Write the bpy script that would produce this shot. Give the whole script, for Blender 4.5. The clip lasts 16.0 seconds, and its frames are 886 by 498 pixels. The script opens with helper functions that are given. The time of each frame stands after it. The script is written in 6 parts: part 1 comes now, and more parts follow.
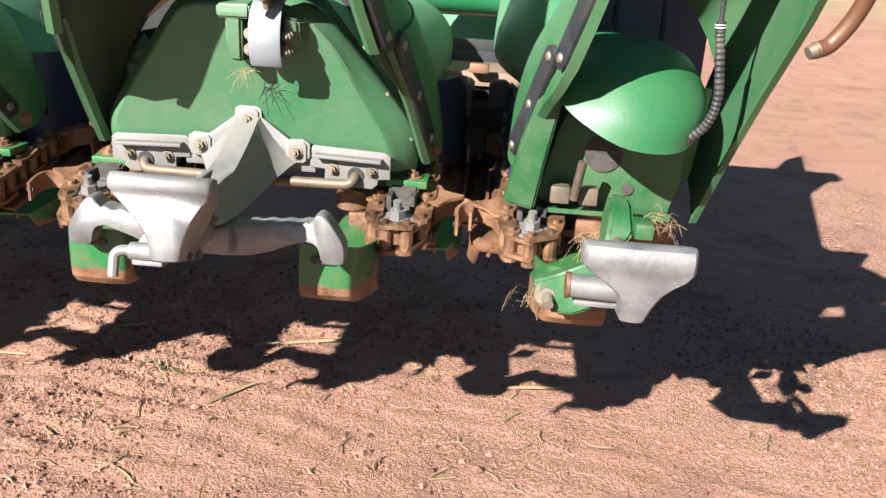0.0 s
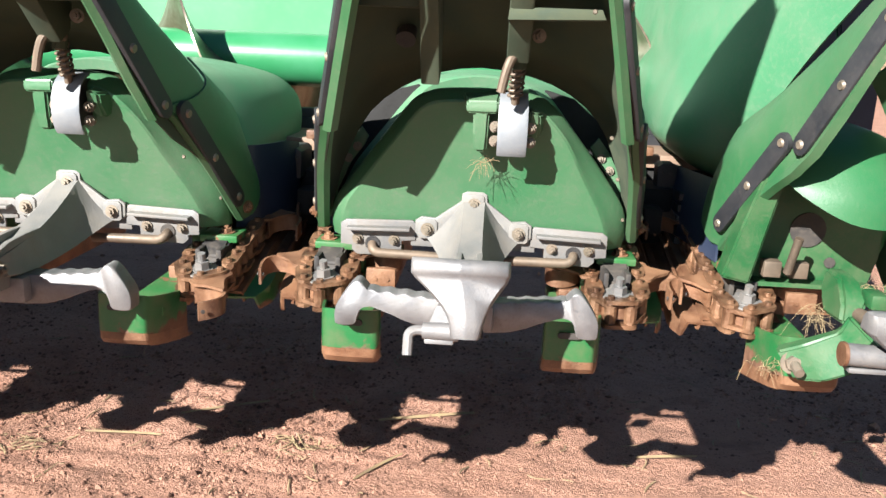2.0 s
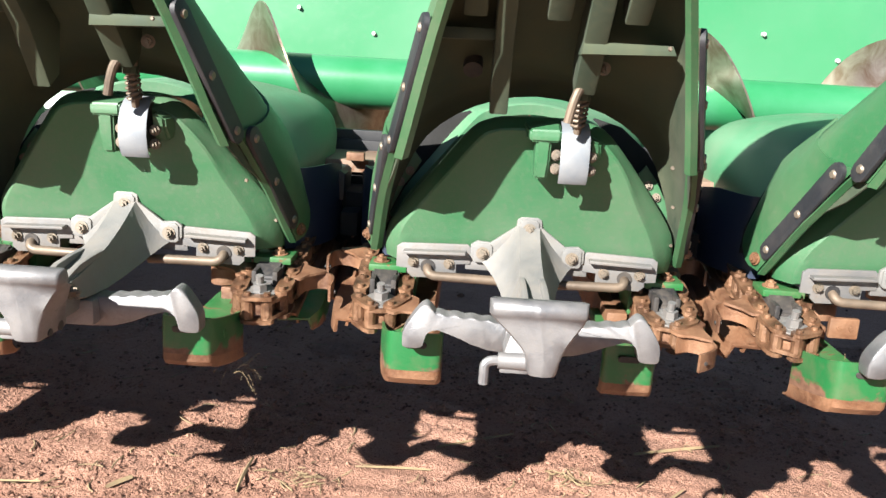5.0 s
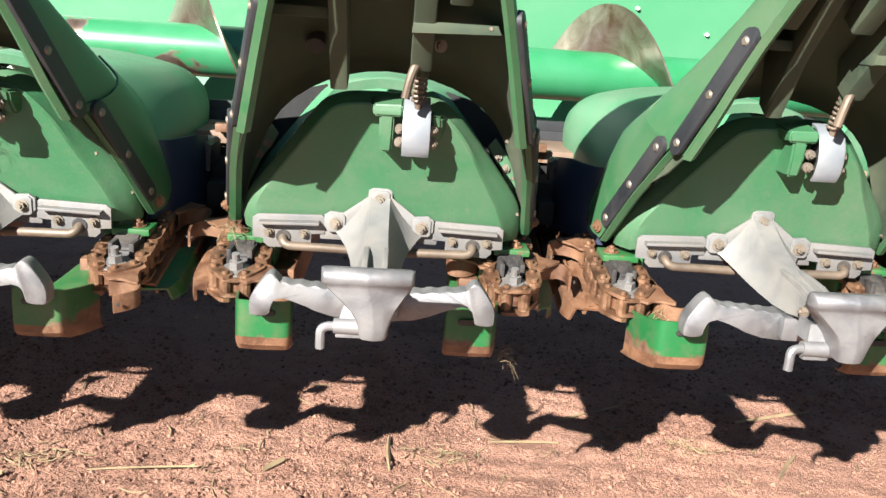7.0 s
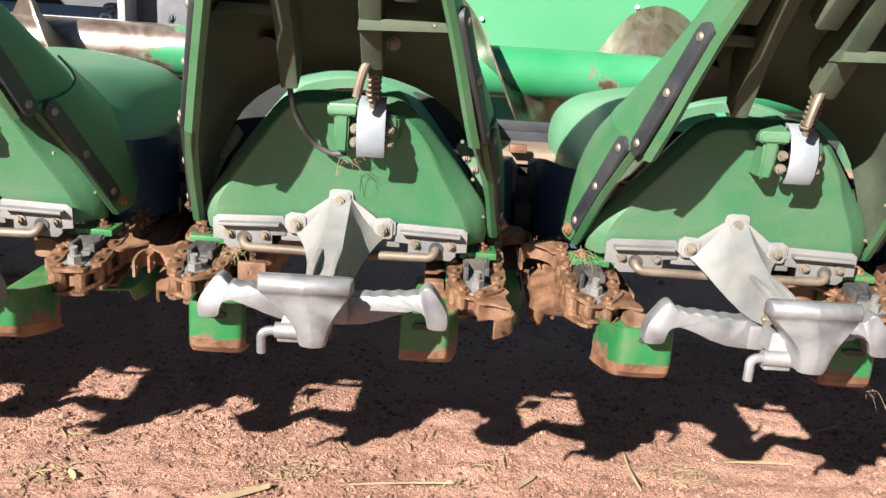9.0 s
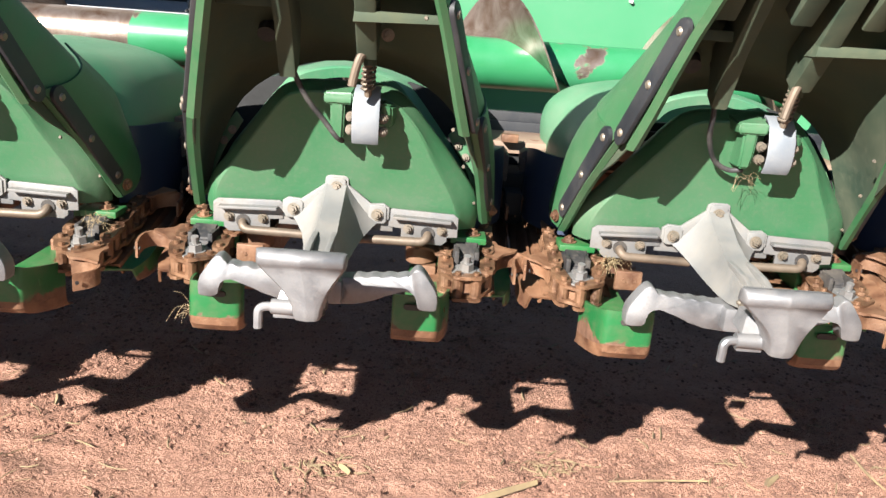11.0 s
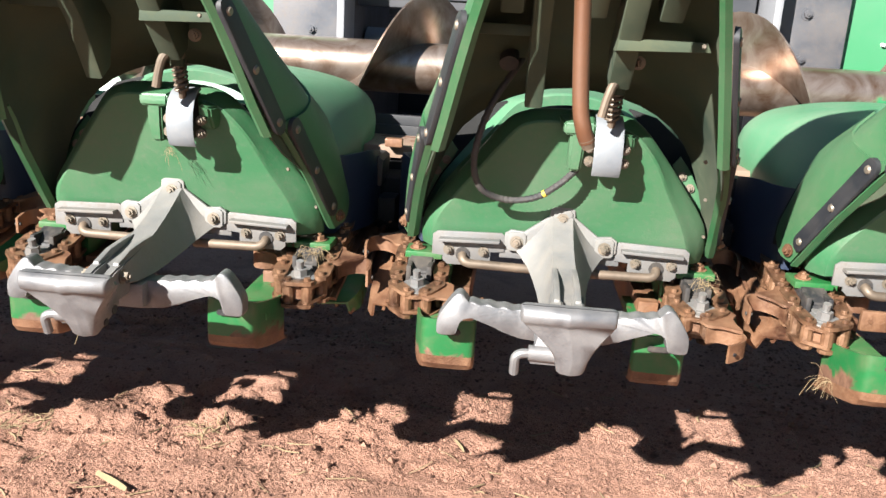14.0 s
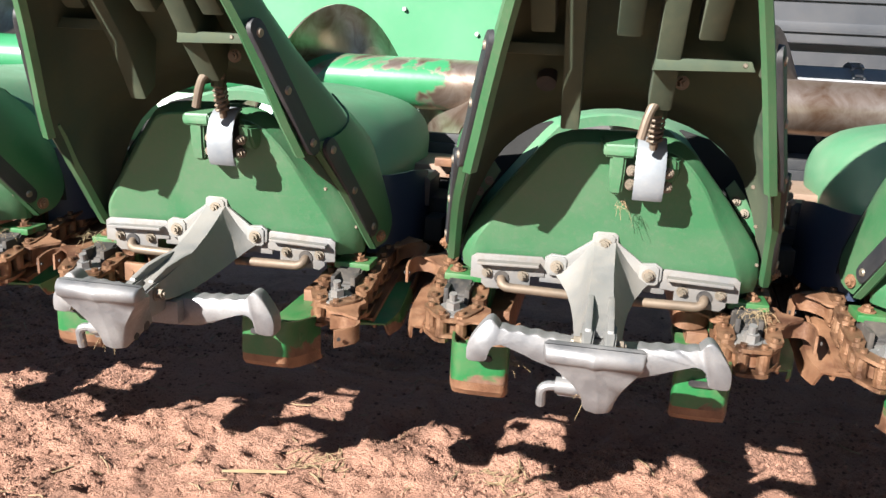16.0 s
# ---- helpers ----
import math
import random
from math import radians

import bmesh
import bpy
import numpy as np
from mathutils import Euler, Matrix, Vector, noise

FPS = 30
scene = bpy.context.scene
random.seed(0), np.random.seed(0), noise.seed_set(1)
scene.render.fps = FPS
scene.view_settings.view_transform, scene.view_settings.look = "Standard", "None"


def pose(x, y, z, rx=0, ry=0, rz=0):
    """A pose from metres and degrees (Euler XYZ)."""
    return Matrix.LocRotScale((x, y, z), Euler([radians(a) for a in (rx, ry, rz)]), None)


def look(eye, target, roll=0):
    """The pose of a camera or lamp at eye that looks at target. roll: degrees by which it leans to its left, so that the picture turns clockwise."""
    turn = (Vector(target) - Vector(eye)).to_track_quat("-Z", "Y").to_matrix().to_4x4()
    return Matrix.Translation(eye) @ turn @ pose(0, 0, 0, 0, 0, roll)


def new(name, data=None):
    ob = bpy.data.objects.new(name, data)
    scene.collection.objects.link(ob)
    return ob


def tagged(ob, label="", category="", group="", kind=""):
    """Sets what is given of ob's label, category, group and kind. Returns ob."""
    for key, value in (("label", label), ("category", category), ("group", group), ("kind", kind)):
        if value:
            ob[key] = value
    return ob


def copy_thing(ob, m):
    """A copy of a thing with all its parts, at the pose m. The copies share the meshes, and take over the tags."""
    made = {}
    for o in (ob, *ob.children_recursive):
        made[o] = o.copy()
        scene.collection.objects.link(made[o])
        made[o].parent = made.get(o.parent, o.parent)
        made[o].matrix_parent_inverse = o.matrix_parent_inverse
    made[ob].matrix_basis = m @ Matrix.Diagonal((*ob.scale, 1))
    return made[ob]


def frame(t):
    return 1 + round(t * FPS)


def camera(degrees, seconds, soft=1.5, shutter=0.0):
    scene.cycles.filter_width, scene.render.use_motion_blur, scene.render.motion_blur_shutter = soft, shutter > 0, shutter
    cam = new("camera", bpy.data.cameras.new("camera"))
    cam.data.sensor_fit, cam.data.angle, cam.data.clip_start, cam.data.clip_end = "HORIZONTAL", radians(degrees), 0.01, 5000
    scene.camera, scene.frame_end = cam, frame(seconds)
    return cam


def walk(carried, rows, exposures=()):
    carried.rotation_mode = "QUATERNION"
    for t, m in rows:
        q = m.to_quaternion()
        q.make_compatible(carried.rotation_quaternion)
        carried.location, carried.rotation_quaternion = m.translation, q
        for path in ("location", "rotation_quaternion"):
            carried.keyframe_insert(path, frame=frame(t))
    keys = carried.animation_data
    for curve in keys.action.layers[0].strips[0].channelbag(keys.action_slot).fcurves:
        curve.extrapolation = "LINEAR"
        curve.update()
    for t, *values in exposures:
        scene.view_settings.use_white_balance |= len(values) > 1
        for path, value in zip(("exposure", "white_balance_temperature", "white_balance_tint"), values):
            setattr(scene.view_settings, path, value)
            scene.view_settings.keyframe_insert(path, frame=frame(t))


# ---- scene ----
cam = camera(55.7, 16.0)
PATH = [
    (0, (0.182, 0.407, 1.284), (0.065, 2.292, 0.627), 3.6),
    (0.5, (0.102, 0.432, 1.286), (0.009, 2.338, 0.685), 3.3),
    (1, (0.038, 0.428, 1.291), (-0.019, 2.353, 0.751), 3.3),
    (1.5, (-0.089, 0.356, 1.293), (-0.139, 2.288, 0.778), 2.6),
    (1.7, (-0.146, 0.325, 1.293), (-0.213, 2.259, 0.787), 2.4),
    (2, (-0.216, 0.296, 1.299), (-0.329, 2.231, 0.806), 2.5),
    (2.5, (-0.34, 0.301, 1.292), (-0.505, 2.239, 0.829), 2.7),
    (3, (-0.498, 0.345, 1.303), (-0.68, 2.286, 0.857), 2.5),
    (3.5, (-0.639, 0.353, 1.301), (-0.801, 2.296, 0.856), 3.2),
    (4, (-0.839, 0.295, 1.31), (-0.966, 2.241, 0.865), 3.2),
    (4.2, (-0.909, 0.263, 1.313), (-1.021, 2.209, 0.867), 3.2),
    (6.3, (-1.496, 0.261, 1.342), (-1.385, 2.19, 0.827), 4.1),
    (6.5, (-1.569, 0.251, 1.348), (-1.436, 2.176, 0.824), 4.2),
    (7, (-1.747, 0.201, 1.35), (-1.625, 2.127, 0.822), 4.1),
    (7.5, (-1.894, 0.178, 1.343), (-1.859, 2.107, 0.813), 4.5),
    (8, (-2.047, 0.224, 1.331), (-2.047, 2.15, 0.791), 3.7),
    (8.5, (-2.187, 0.256, 1.343), (-2.18, 2.182, 0.803), 3.9),
    (9, (-2.362, 0.23, 1.35), (-2.33, 2.159, 0.823), 3.8),
    (9.5, (-2.554, 0.169, 1.357), (-2.575, 2.094, 0.815), 3.0),
    (9.7, (-2.614, 0.158, 1.356), (-2.678, 2.081, 0.808), 2.9),
    (11.8, (-3.45, 0.17, 1.353), (-3.37, 2.093, 0.81), 5.1),
    (12, (-3.529, 0.148, 1.358), (-3.485, 2.071, 0.809), 4.7),
    (12.5, (-3.68, 0.144, 1.34), (-3.754, 2.066, 0.792), 4.6),
    (13, (-3.851, 0.212, 1.344), (-4.028, 2.128, 0.799), 4.0),
    (13.5, (-3.99, 0.247, 1.354), (-4.169, 2.168, 0.827), 4.3),
    (14, (-4.176, 0.231, 1.356), (-4.309, 2.156, 0.829), 3.5),
    (14.5, (-4.367, 0.186, 1.361), (-4.534, 2.104, 0.819), 2.6),
    (15, (-4.532, 0.217, 1.343), (-4.806, 2.122, 0.8), 2.7),
    (15.5, (-4.701, 0.277, 1.364), (-5.042, 2.178, 0.842), 2.6),
    (16, (-4.849, 0.278, 1.366), (-5.192, 2.183, 0.863), 3.0),
]
walk(cam, [(t, look(eye, target, roll)) for t, eye, target, roll in PATH])

SUN = Vector((-0.94, -1.43, 1.0)).normalized()   # towards the sun

# ---- world, sun ----
world = bpy.data.worlds.new("sky")
scene.world = world
world.use_nodes = True
wn = world.node_tree
sky = wn.nodes.new("ShaderNodeTexSky")
sky.sky_type = "NISHITA"
sky.sun_disc = False
sky.sun_elevation = math.asin(SUN.z)
sky.sun_rotation = math.atan2(SUN.x, SUN.y)
sky.altitude = 300
sky.dust_density = 0.05
sky.air_density = 1.2
sky.ozone_density = 3.5
wn.links.new(sky.outputs[0], wn.nodes["Background"].inputs[0])
wn.nodes["Background"].inputs[1].default_value = 0.027
sun_lamp = new("sun", bpy.data.lights.new("sun", "SUN"))
sun_lamp.data.energy = 5.0
sun_lamp.data.angle = radians(0.53)
sun_lamp.data.color = (1.0, 0.965, 0.92)
sun_lamp.matrix_world = look(SUN * 20, (0, 0, 0))
scene.view_settings.exposure = 2.02

# ---- materials ----
def node_mat(name, rough=0.5, metal=0.0, spec=0.5):
    m = bpy.data.materials.new(name)
    m.use_nodes = True
    t = m.node_tree
    b = t.nodes["Principled BSDF"]
    b.inputs["Roughness"].default_value = rough
    b.inputs["Metallic"].default_value = metal
    b.inputs["Specular IOR Level"].default_value = spec
    return m, t, b


def coords(t, world_space=True):
    if world_space:
        return t.nodes.new("ShaderNodeNewGeometry").outputs["Position"]
    return t.nodes.new("ShaderNodeTexCoord").outputs["Object"]


def noise_fac(t, vec, scale, lo, hi, detail=5.0, dist=0.0, rough=0.6):
    n = t.nodes.new("ShaderNodeTexNoise")
    n.inputs["Scale"].default_value = scale
    n.inputs["Detail"].default_value = detail
    n.inputs["Roughness"].default_value = rough
    n.inputs["Distortion"].default_value = dist
    t.links.new(vec, n.inputs["Vector"])
    r = t.nodes.new("ShaderNodeMapRange")
    r.inputs["From Min"].default_value = lo
    r.inputs["From Max"].default_value = hi
    r.clamp = True
    t.links.new(n.outputs["Fac"], r.inputs["Value"])
    return r.outputs["Result"]


def mix_col(t, fac, a, b):
    m = t.nodes.new("ShaderNodeMix")
    m.data_type = "RGBA"
    for sock, v in ((m.inputs[0], fac), (m.inputs[6], a), (m.inputs[7], b)):
        if isinstance(v, (int, float)):
            sock.default_value = v
        elif isinstance(v, tuple):
            sock.default_value = (*v, 1)
        else:
            t.links.new(v, sock)
    return m.outputs[2]


def math_node(t, op, a, b):
    m = t.nodes.new("ShaderNodeMath")
    m.operation = op
    for sock, v in ((m.inputs[0], a), (m.inputs[1], b)):
        if isinstance(v, (int, float)):
            sock.default_value = v
        else:
            t.links.new(v, sock)
    return m.outputs[0]


def bump(t, b, height, strength=0.3, dist=0.002):
    n = t.nodes.new("ShaderNodeBump")
    n.inputs["Strength"].default_value = strength
    n.inputs["Distance"].default_value = dist
    t.links.new(height, n.inputs["Height"])
    t.links.new(n.outputs[0], b.inputs["Normal"])


def worn(name, base, base2, dirt, dirt_amount=0.5, big=6.0, fine=90.0, rough=0.5, metal=0.0, spec=0.5,
         bump_s=0.15, rust=None, rust_at=0.66, dirt_metal=None, seed=0.0):
    """Two tones of paint or metal, dust in patches and specks, an optional rust."""
    m, t, b = node_mat(name, rough, metal, spec)
    p = coords(t)
    if seed:
        v = t.nodes.new("ShaderNodeVectorMath")
        v.inputs[1].default_value = (seed, seed * 0.7, seed * 1.3)
        t.links.new(p, v.inputs[0])
        p = v.outputs[0]
    col = mix_col(t, noise_fac(t, p, big * 0.5, 0.35, 0.65), base, base2)
    patch = noise_fac(t, p, big, 0.38, 0.72, 8, 0.4)
    speck = noise_fac(t, p, fine, 0.5, 0.72, 4)
    d = math_node(t, "MULTIPLY", math_node(t, "ADD", math_node(t, "MULTIPLY", patch, 0.7), math_node(t, "MULTIPLY", speck, 0.35)), dirt_amount)
    col = mix_col(t, d, col, dirt)
    rfac = math_node(t, "ADD", math_node(t, "MULTIPLY", d, 0.5), rough)
    if rust:
        k = noise_fac(t, p, big * 1.7, rust_at, rust_at + 0.05, 9, 0.6)
        col = mix_col(t, k, col, rust)
        if metal:
            t.links.new(math_node(t, "MULTIPLY", math_node(t, "SUBTRACT", 1.0, k), metal), b.inputs["Metallic"])
        rfac = math_node(t, "ADD", rfac, math_node(t, "MULTIPLY", k, 0.35))
    elif metal:
        t.links.new(math_node(t, "MULTIPLY", math_node(t, "SUBTRACT", 1.0, d), metal), b.inputs["Metallic"])
    t.links.new(col, b.inputs["Base Color"])
    t.links.new(rfac, b.inputs["Roughness"])
    h = math_node(t, "ADD", noise_fac(t, p, fine * 1.6, 0.2, 0.8, 5), math_node(t, "MULTIPLY", noise_fac(t, p, big, 0.2, 0.8), 1.5))
    bump(t, b, h, bump_s, 0.0012)
    return m


RUST = (0.122, 0.0471, 0.0213)
M_HOOD = worn("hood_green", (0.0289, 0.114, 0.0486), (0.035, 0.125, 0.0547), (0.114, 0.125, 0.0874), 0.62, 5, 120, 0.40, bump_s=0.2, seed=0.3)
M_DOME = worn("pale_green", (0.0441, 0.156, 0.076), (0.0547, 0.175, 0.0912), (0.175, 0.19, 0.137), 0.6, 6, 130, 0.42)
M_VISOR = worn("visor_green", (0.0114, 0.0874, 0.0304), (0.0152, 0.0973, 0.035), (0.0988, 0.106, 0.0646), 0.22, 9, 150, 0.42, spec=0.4)
M_SNOUT = worn("snout_green", (0.0205, 0.0912, 0.0342), (0.0274, 0.106, 0.0426), (0.114, 0.118, 0.076), 0.5, 7, 140, 0.42)
# olive paint and dust, darkened so the colour carries some of the inside's shade
M_INSIDE = worn("dusty_shaded_inside", (0.018, 0.036, 0.021), (0.038, 0.051, 0.028), (0.086, 0.090, 0.052), 0.65, 9, 60, 0.75)
M_BACK = worn("sheet_green", (0.0342, 0.167, 0.0722), (0.0532, 0.19, 0.095), (0.0988, 0.167, 0.106), 0.22, 2.5, 60, 0.35, bump_s=0.04)
M_GREEN = worn("frame_green", (0.00912, 0.0988, 0.0243), (0.0152, 0.114, 0.0304), (0.122, 0.106, 0.0608), 0.55, 14, 160, 0.42, rust=RUST, rust_at=0.62)
M_FRAMEG = worn("bracket_green", (0.00912, 0.0699, 0.022), (0.0129, 0.0836, 0.0274), (0.114, 0.103, 0.0608), 0.5, 16, 170, 0.42, rust=RUST, rust_at=0.70)
M_STRIP = worn("black_strip", (0.0076, 0.00912, 0.0122), (0.0137, 0.0152, 0.019), (0.076, 0.0646, 0.0532), 0.28, 12, 150, 0.55)
M_BLACK = worn("black_plastic", (0.0076, 0.0076, 0.00912), (0.0152, 0.0152, 0.0167), (0.0988, 0.0798, 0.0608), 0.75, 15, 120, 0.6)
# near-black rubber; the sky's blue light on it is put into the colour
M_LINER = worn("skylit_dark_liner", (0.00836, 0.0152, 0.0365), (0.0137, 0.0228, 0.0517), (0.0418, 0.0494, 0.0646), 0.3, 8, 90, 0.5)
M_CAST = worn("cast_grey", (0.148, 0.149, 0.146), (0.201, 0.2, 0.194), (0.19, 0.163, 0.125), 0.65, 14, 180, 0.55, metal=0.35, bump_s=0.3)
M_ALU = worn("bare_aluminium", (0.152, 0.154, 0.16), (0.236, 0.237, 0.243), (0.129, 0.114, 0.0988), 0.75, 20, 240, 0.42, metal=0.65, bump_s=0.22)
M_ZINC = worn("zinc_plate", (0.141, 0.141, 0.141), (0.19, 0.19, 0.188), (0.167, 0.133, 0.0988), 0.7, 16, 170, 0.5, metal=0.45, rust=(0.152, 0.0684, 0.0304), rust_at=0.72)
M_BOLT = worn("bolt_zinc", (0.144, 0.125, 0.095), (0.198, 0.175, 0.144), (0.167, 0.106, 0.0608), 0.6, 40, 200, 0.45, metal=0.6)
M_ROLLER = worn("pale_latch", (0.156, 0.175, 0.194), (0.19, 0.209, 0.228), (0.304, 0.274, 0.228), 0.3, 20, 200, 0.45, metal=0.25)
M_RUST = worn("rusty_steel", (0.065, 0.028, 0.016), (0.190, 0.092, 0.048), (0.23, 0.135, 0.075), 0.6, 22, 150, 0.48, metal=0.3, bump_s=0.5)
M_CHAIN = worn("chain_steel", (0.055, 0.027, 0.016), (0.180, 0.090, 0.048), (0.25, 0.15, 0.085), 0.6, 34, 170, 0.36, metal=0.5, bump_s=0.5)
M_ROD = worn("oiled_rod", (0.0988, 0.0418, 0.0213), (0.144, 0.0646, 0.0319), (0.0684, 0.038, 0.0228), 0.5, 10, 120, 0.45, metal=0.3)
M_PIN = worn("tarnished_pin", (0.0988, 0.076, 0.057), (0.152, 0.122, 0.0912), (0.152, 0.0988, 0.0608), 0.6, 18, 170, 0.5, metal=0.5)
M_HOSE = worn("ribbed_hose", (0.0122, 0.0122, 0.0137), (0.0228, 0.0228, 0.0243), (0.106, 0.0912, 0.076), 0.6, 20, 150, 0.55)
M_YELLOW = worn("yellow_tape", (0.471, 0.319, 0.0228), (0.532, 0.38, 0.038), (0.228, 0.167, 0.076), 0.3, 30, 160, 0.5)
M_WHITE = worn("white_sleeve", (0.471, 0.464, 0.441), (0.532, 0.524, 0.502), (0.304, 0.258, 0.205), 0.4, 30, 160, 0.5)
M_DECK = worn("worn_deck", (0.152, 0.0988, 0.0684), (0.213, 0.144, 0.103), (0.228, 0.163, 0.114), 0.7, 8, 120, 0.6, rust=RUST, rust_at=0.6)
M_STRAW = worn("straw", (0.167, 0.118, 0.0646), (0.258, 0.19, 0.0988), (0.122, 0.0912, 0.0532), 0.4, 30, 200, 0.7)
M_GREYF = worn("feeder_grey", (0.251, 0.258, 0.274), (0.319, 0.327, 0.342), (0.19, 0.167, 0.152), 0.4, 5, 90, 0.42, metal=0.4)
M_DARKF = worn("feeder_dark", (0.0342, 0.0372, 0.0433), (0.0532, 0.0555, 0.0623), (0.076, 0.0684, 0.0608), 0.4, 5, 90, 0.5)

# near-black that puts the unlit depth of gaps into the surface colour
M_CAVITY_SHADE = worn("cavity_shade", (0.0030, 0.0030, 0.0030), (0.0045, 0.0045, 0.0042), (0.0070, 0.0065, 0.0056), 0.3, 10, 90, 0.8)
M_PLATEF = worn("throat_plate", (0.076, 0.0798, 0.0912), (0.114, 0.118, 0.129), (0.152, 0.114, 0.0836), 0.5, 9, 90, 0.45, metal=0.4)


def shoe_material():
    """Bright green paint rubbed to rust along the lower edge and corners."""
    m, t, b = node_mat("shoe_green", 0.4)
    p = coords(t)
    sep = t.nodes.new("ShaderNodeSeparateXYZ")
    t.links.new(p, sep.inputs[0])
    low = t.nodes.new("ShaderNodeMapRange")
    low.inputs["From Min"].default_value = 0.822
    low.inputs["From Max"].default_value = 0.752
    t.links.new(sep.outputs[2], low.inputs["Value"])
    k = math_node(t, "ADD", low.outputs[0], math_node(t, "MULTIPLY", noise_fac(t, p, 16, 0.25, 0.75, 7, 0.5), 0.9))
    e = t.nodes.new("ShaderNodeMapRange")
    e.inputs["From Min"].default_value = 0.97
    e.inputs["From Max"].default_value = 1.10
    t.links.new(k, e.inputs["Value"])
    rust = mix_col(t, noise_fac(t, p, 60, 0.3, 0.7, 6), (0.0646, 0.0304, 0.0167), (0.144, 0.076, 0.0456))
    green = mix_col(t, math_node(t, "MULTIPLY", noise_fac(t, p, 25, 0.45, 0.80, 8), 0.6), (0.00988, 0.095, 0.0274), (0.0988, 0.0912, 0.0532))
    t.links.new(mix_col(t, e.outputs[0], green, rust), b.inputs["Base Color"])
    t.links.new(math_node(t, "ADD", 0.36, math_node(t, "MULTIPLY", e.outputs[0], 0.35)), b.inputs["Roughness"])
    bump(t, b, noise_fac(t, p, 120, 0.2, 0.8, 5), 0.25, 0.001)
    return m


M_SHOE = shoe_material()


def auger_material(name, wear=0.0):
    """Green paint worn down to brown polished steel along the tube."""
    m, t, b = node_mat(name, 0.3)
    p = coords(t)
    sep = t.nodes.new("ShaderNodeSeparateXYZ")
    t.links.new(p, sep.inputs[0])
    n = noise_fac(t, p, 2.2, 0.3, 0.7, 7, 0.5)
    # worn over the feeder throat and in long patches beside each row
    away = math_node(t, "ABSOLUTE", math_node(t, "ADD", sep.outputs[0], 4.06), 0.0)
    mid = t.nodes.new("ShaderNodeMapRange")
    mid.inputs["From Min"].default_value = 1.15
    mid.inputs["From Max"].default_value = 0.35
    t.links.new(away, mid.inputs["Value"])
    far = t.nodes.new("ShaderNodeMapRange")
    far.inputs["From Min"].default_value = 3.2
    far.inputs["From Max"].default_value = 1.2
    far.inputs["To Min"].default_value = -0.35
    far.inputs["To Max"].default_value = 0.06
    t.links.new(away, far.inputs["Value"])
    k = math_node(t, "ADD", math_node(t, "ADD", math_node(t, "ADD", n, wear), mid.outputs[0]), far.outputs[0])
    # paint left on a collar beside the middle
    band = t.nodes.new("ShaderNodeMapRange")
    band.inputs["From Min"].default_value = 0.19
    band.inputs["From Max"].default_value = 0.15
    t.links.new(math_node(t, "ABSOLUTE", math_node(t, "SUBTRACT", math_node(t, "ADD", sep.outputs[0], 4.06), 0.20), 0.0), band.inputs["Value"])
    k = math_node(t, "SUBTRACT", k, math_node(t, "MULTIPLY", band.outputs[0], 0.95))
    edge = t.nodes.new("ShaderNodeMapRange")
    edge.inputs["From Min"].default_value = 0.74
    edge.inputs["From Max"].default_value = 0.79
    t.links.new(k, edge.inputs["Value"])
    steel = mix_col(t, noise_fac(t, p, 12, 0.3, 0.7, 8, 1.0), (0.15, 0.085, 0.052), (0.37, 0.31, 0.265))
    green = mix_col(t, noise_fac(t, p, 6, 0.3, 0.7, 6), (0.0152, 0.144, 0.0494), (0.038, 0.175, 0.0836))
    t.links.new(mix_col(t, edge.outputs[0], green, steel), b.inputs["Base Color"])
    t.links.new(math_node(t, "MULTIPLY", edge.outputs[0], 0.8), b.inputs["Metallic"])
    bump(t, b, noise_fac(t, p, 60, 0.2, 0.8, 6), 0.12, 0.001)
    return m


M_AUGER = auger_material("auger_paint")
M_FLIGHT = auger_material("flight_paint", 0.95)


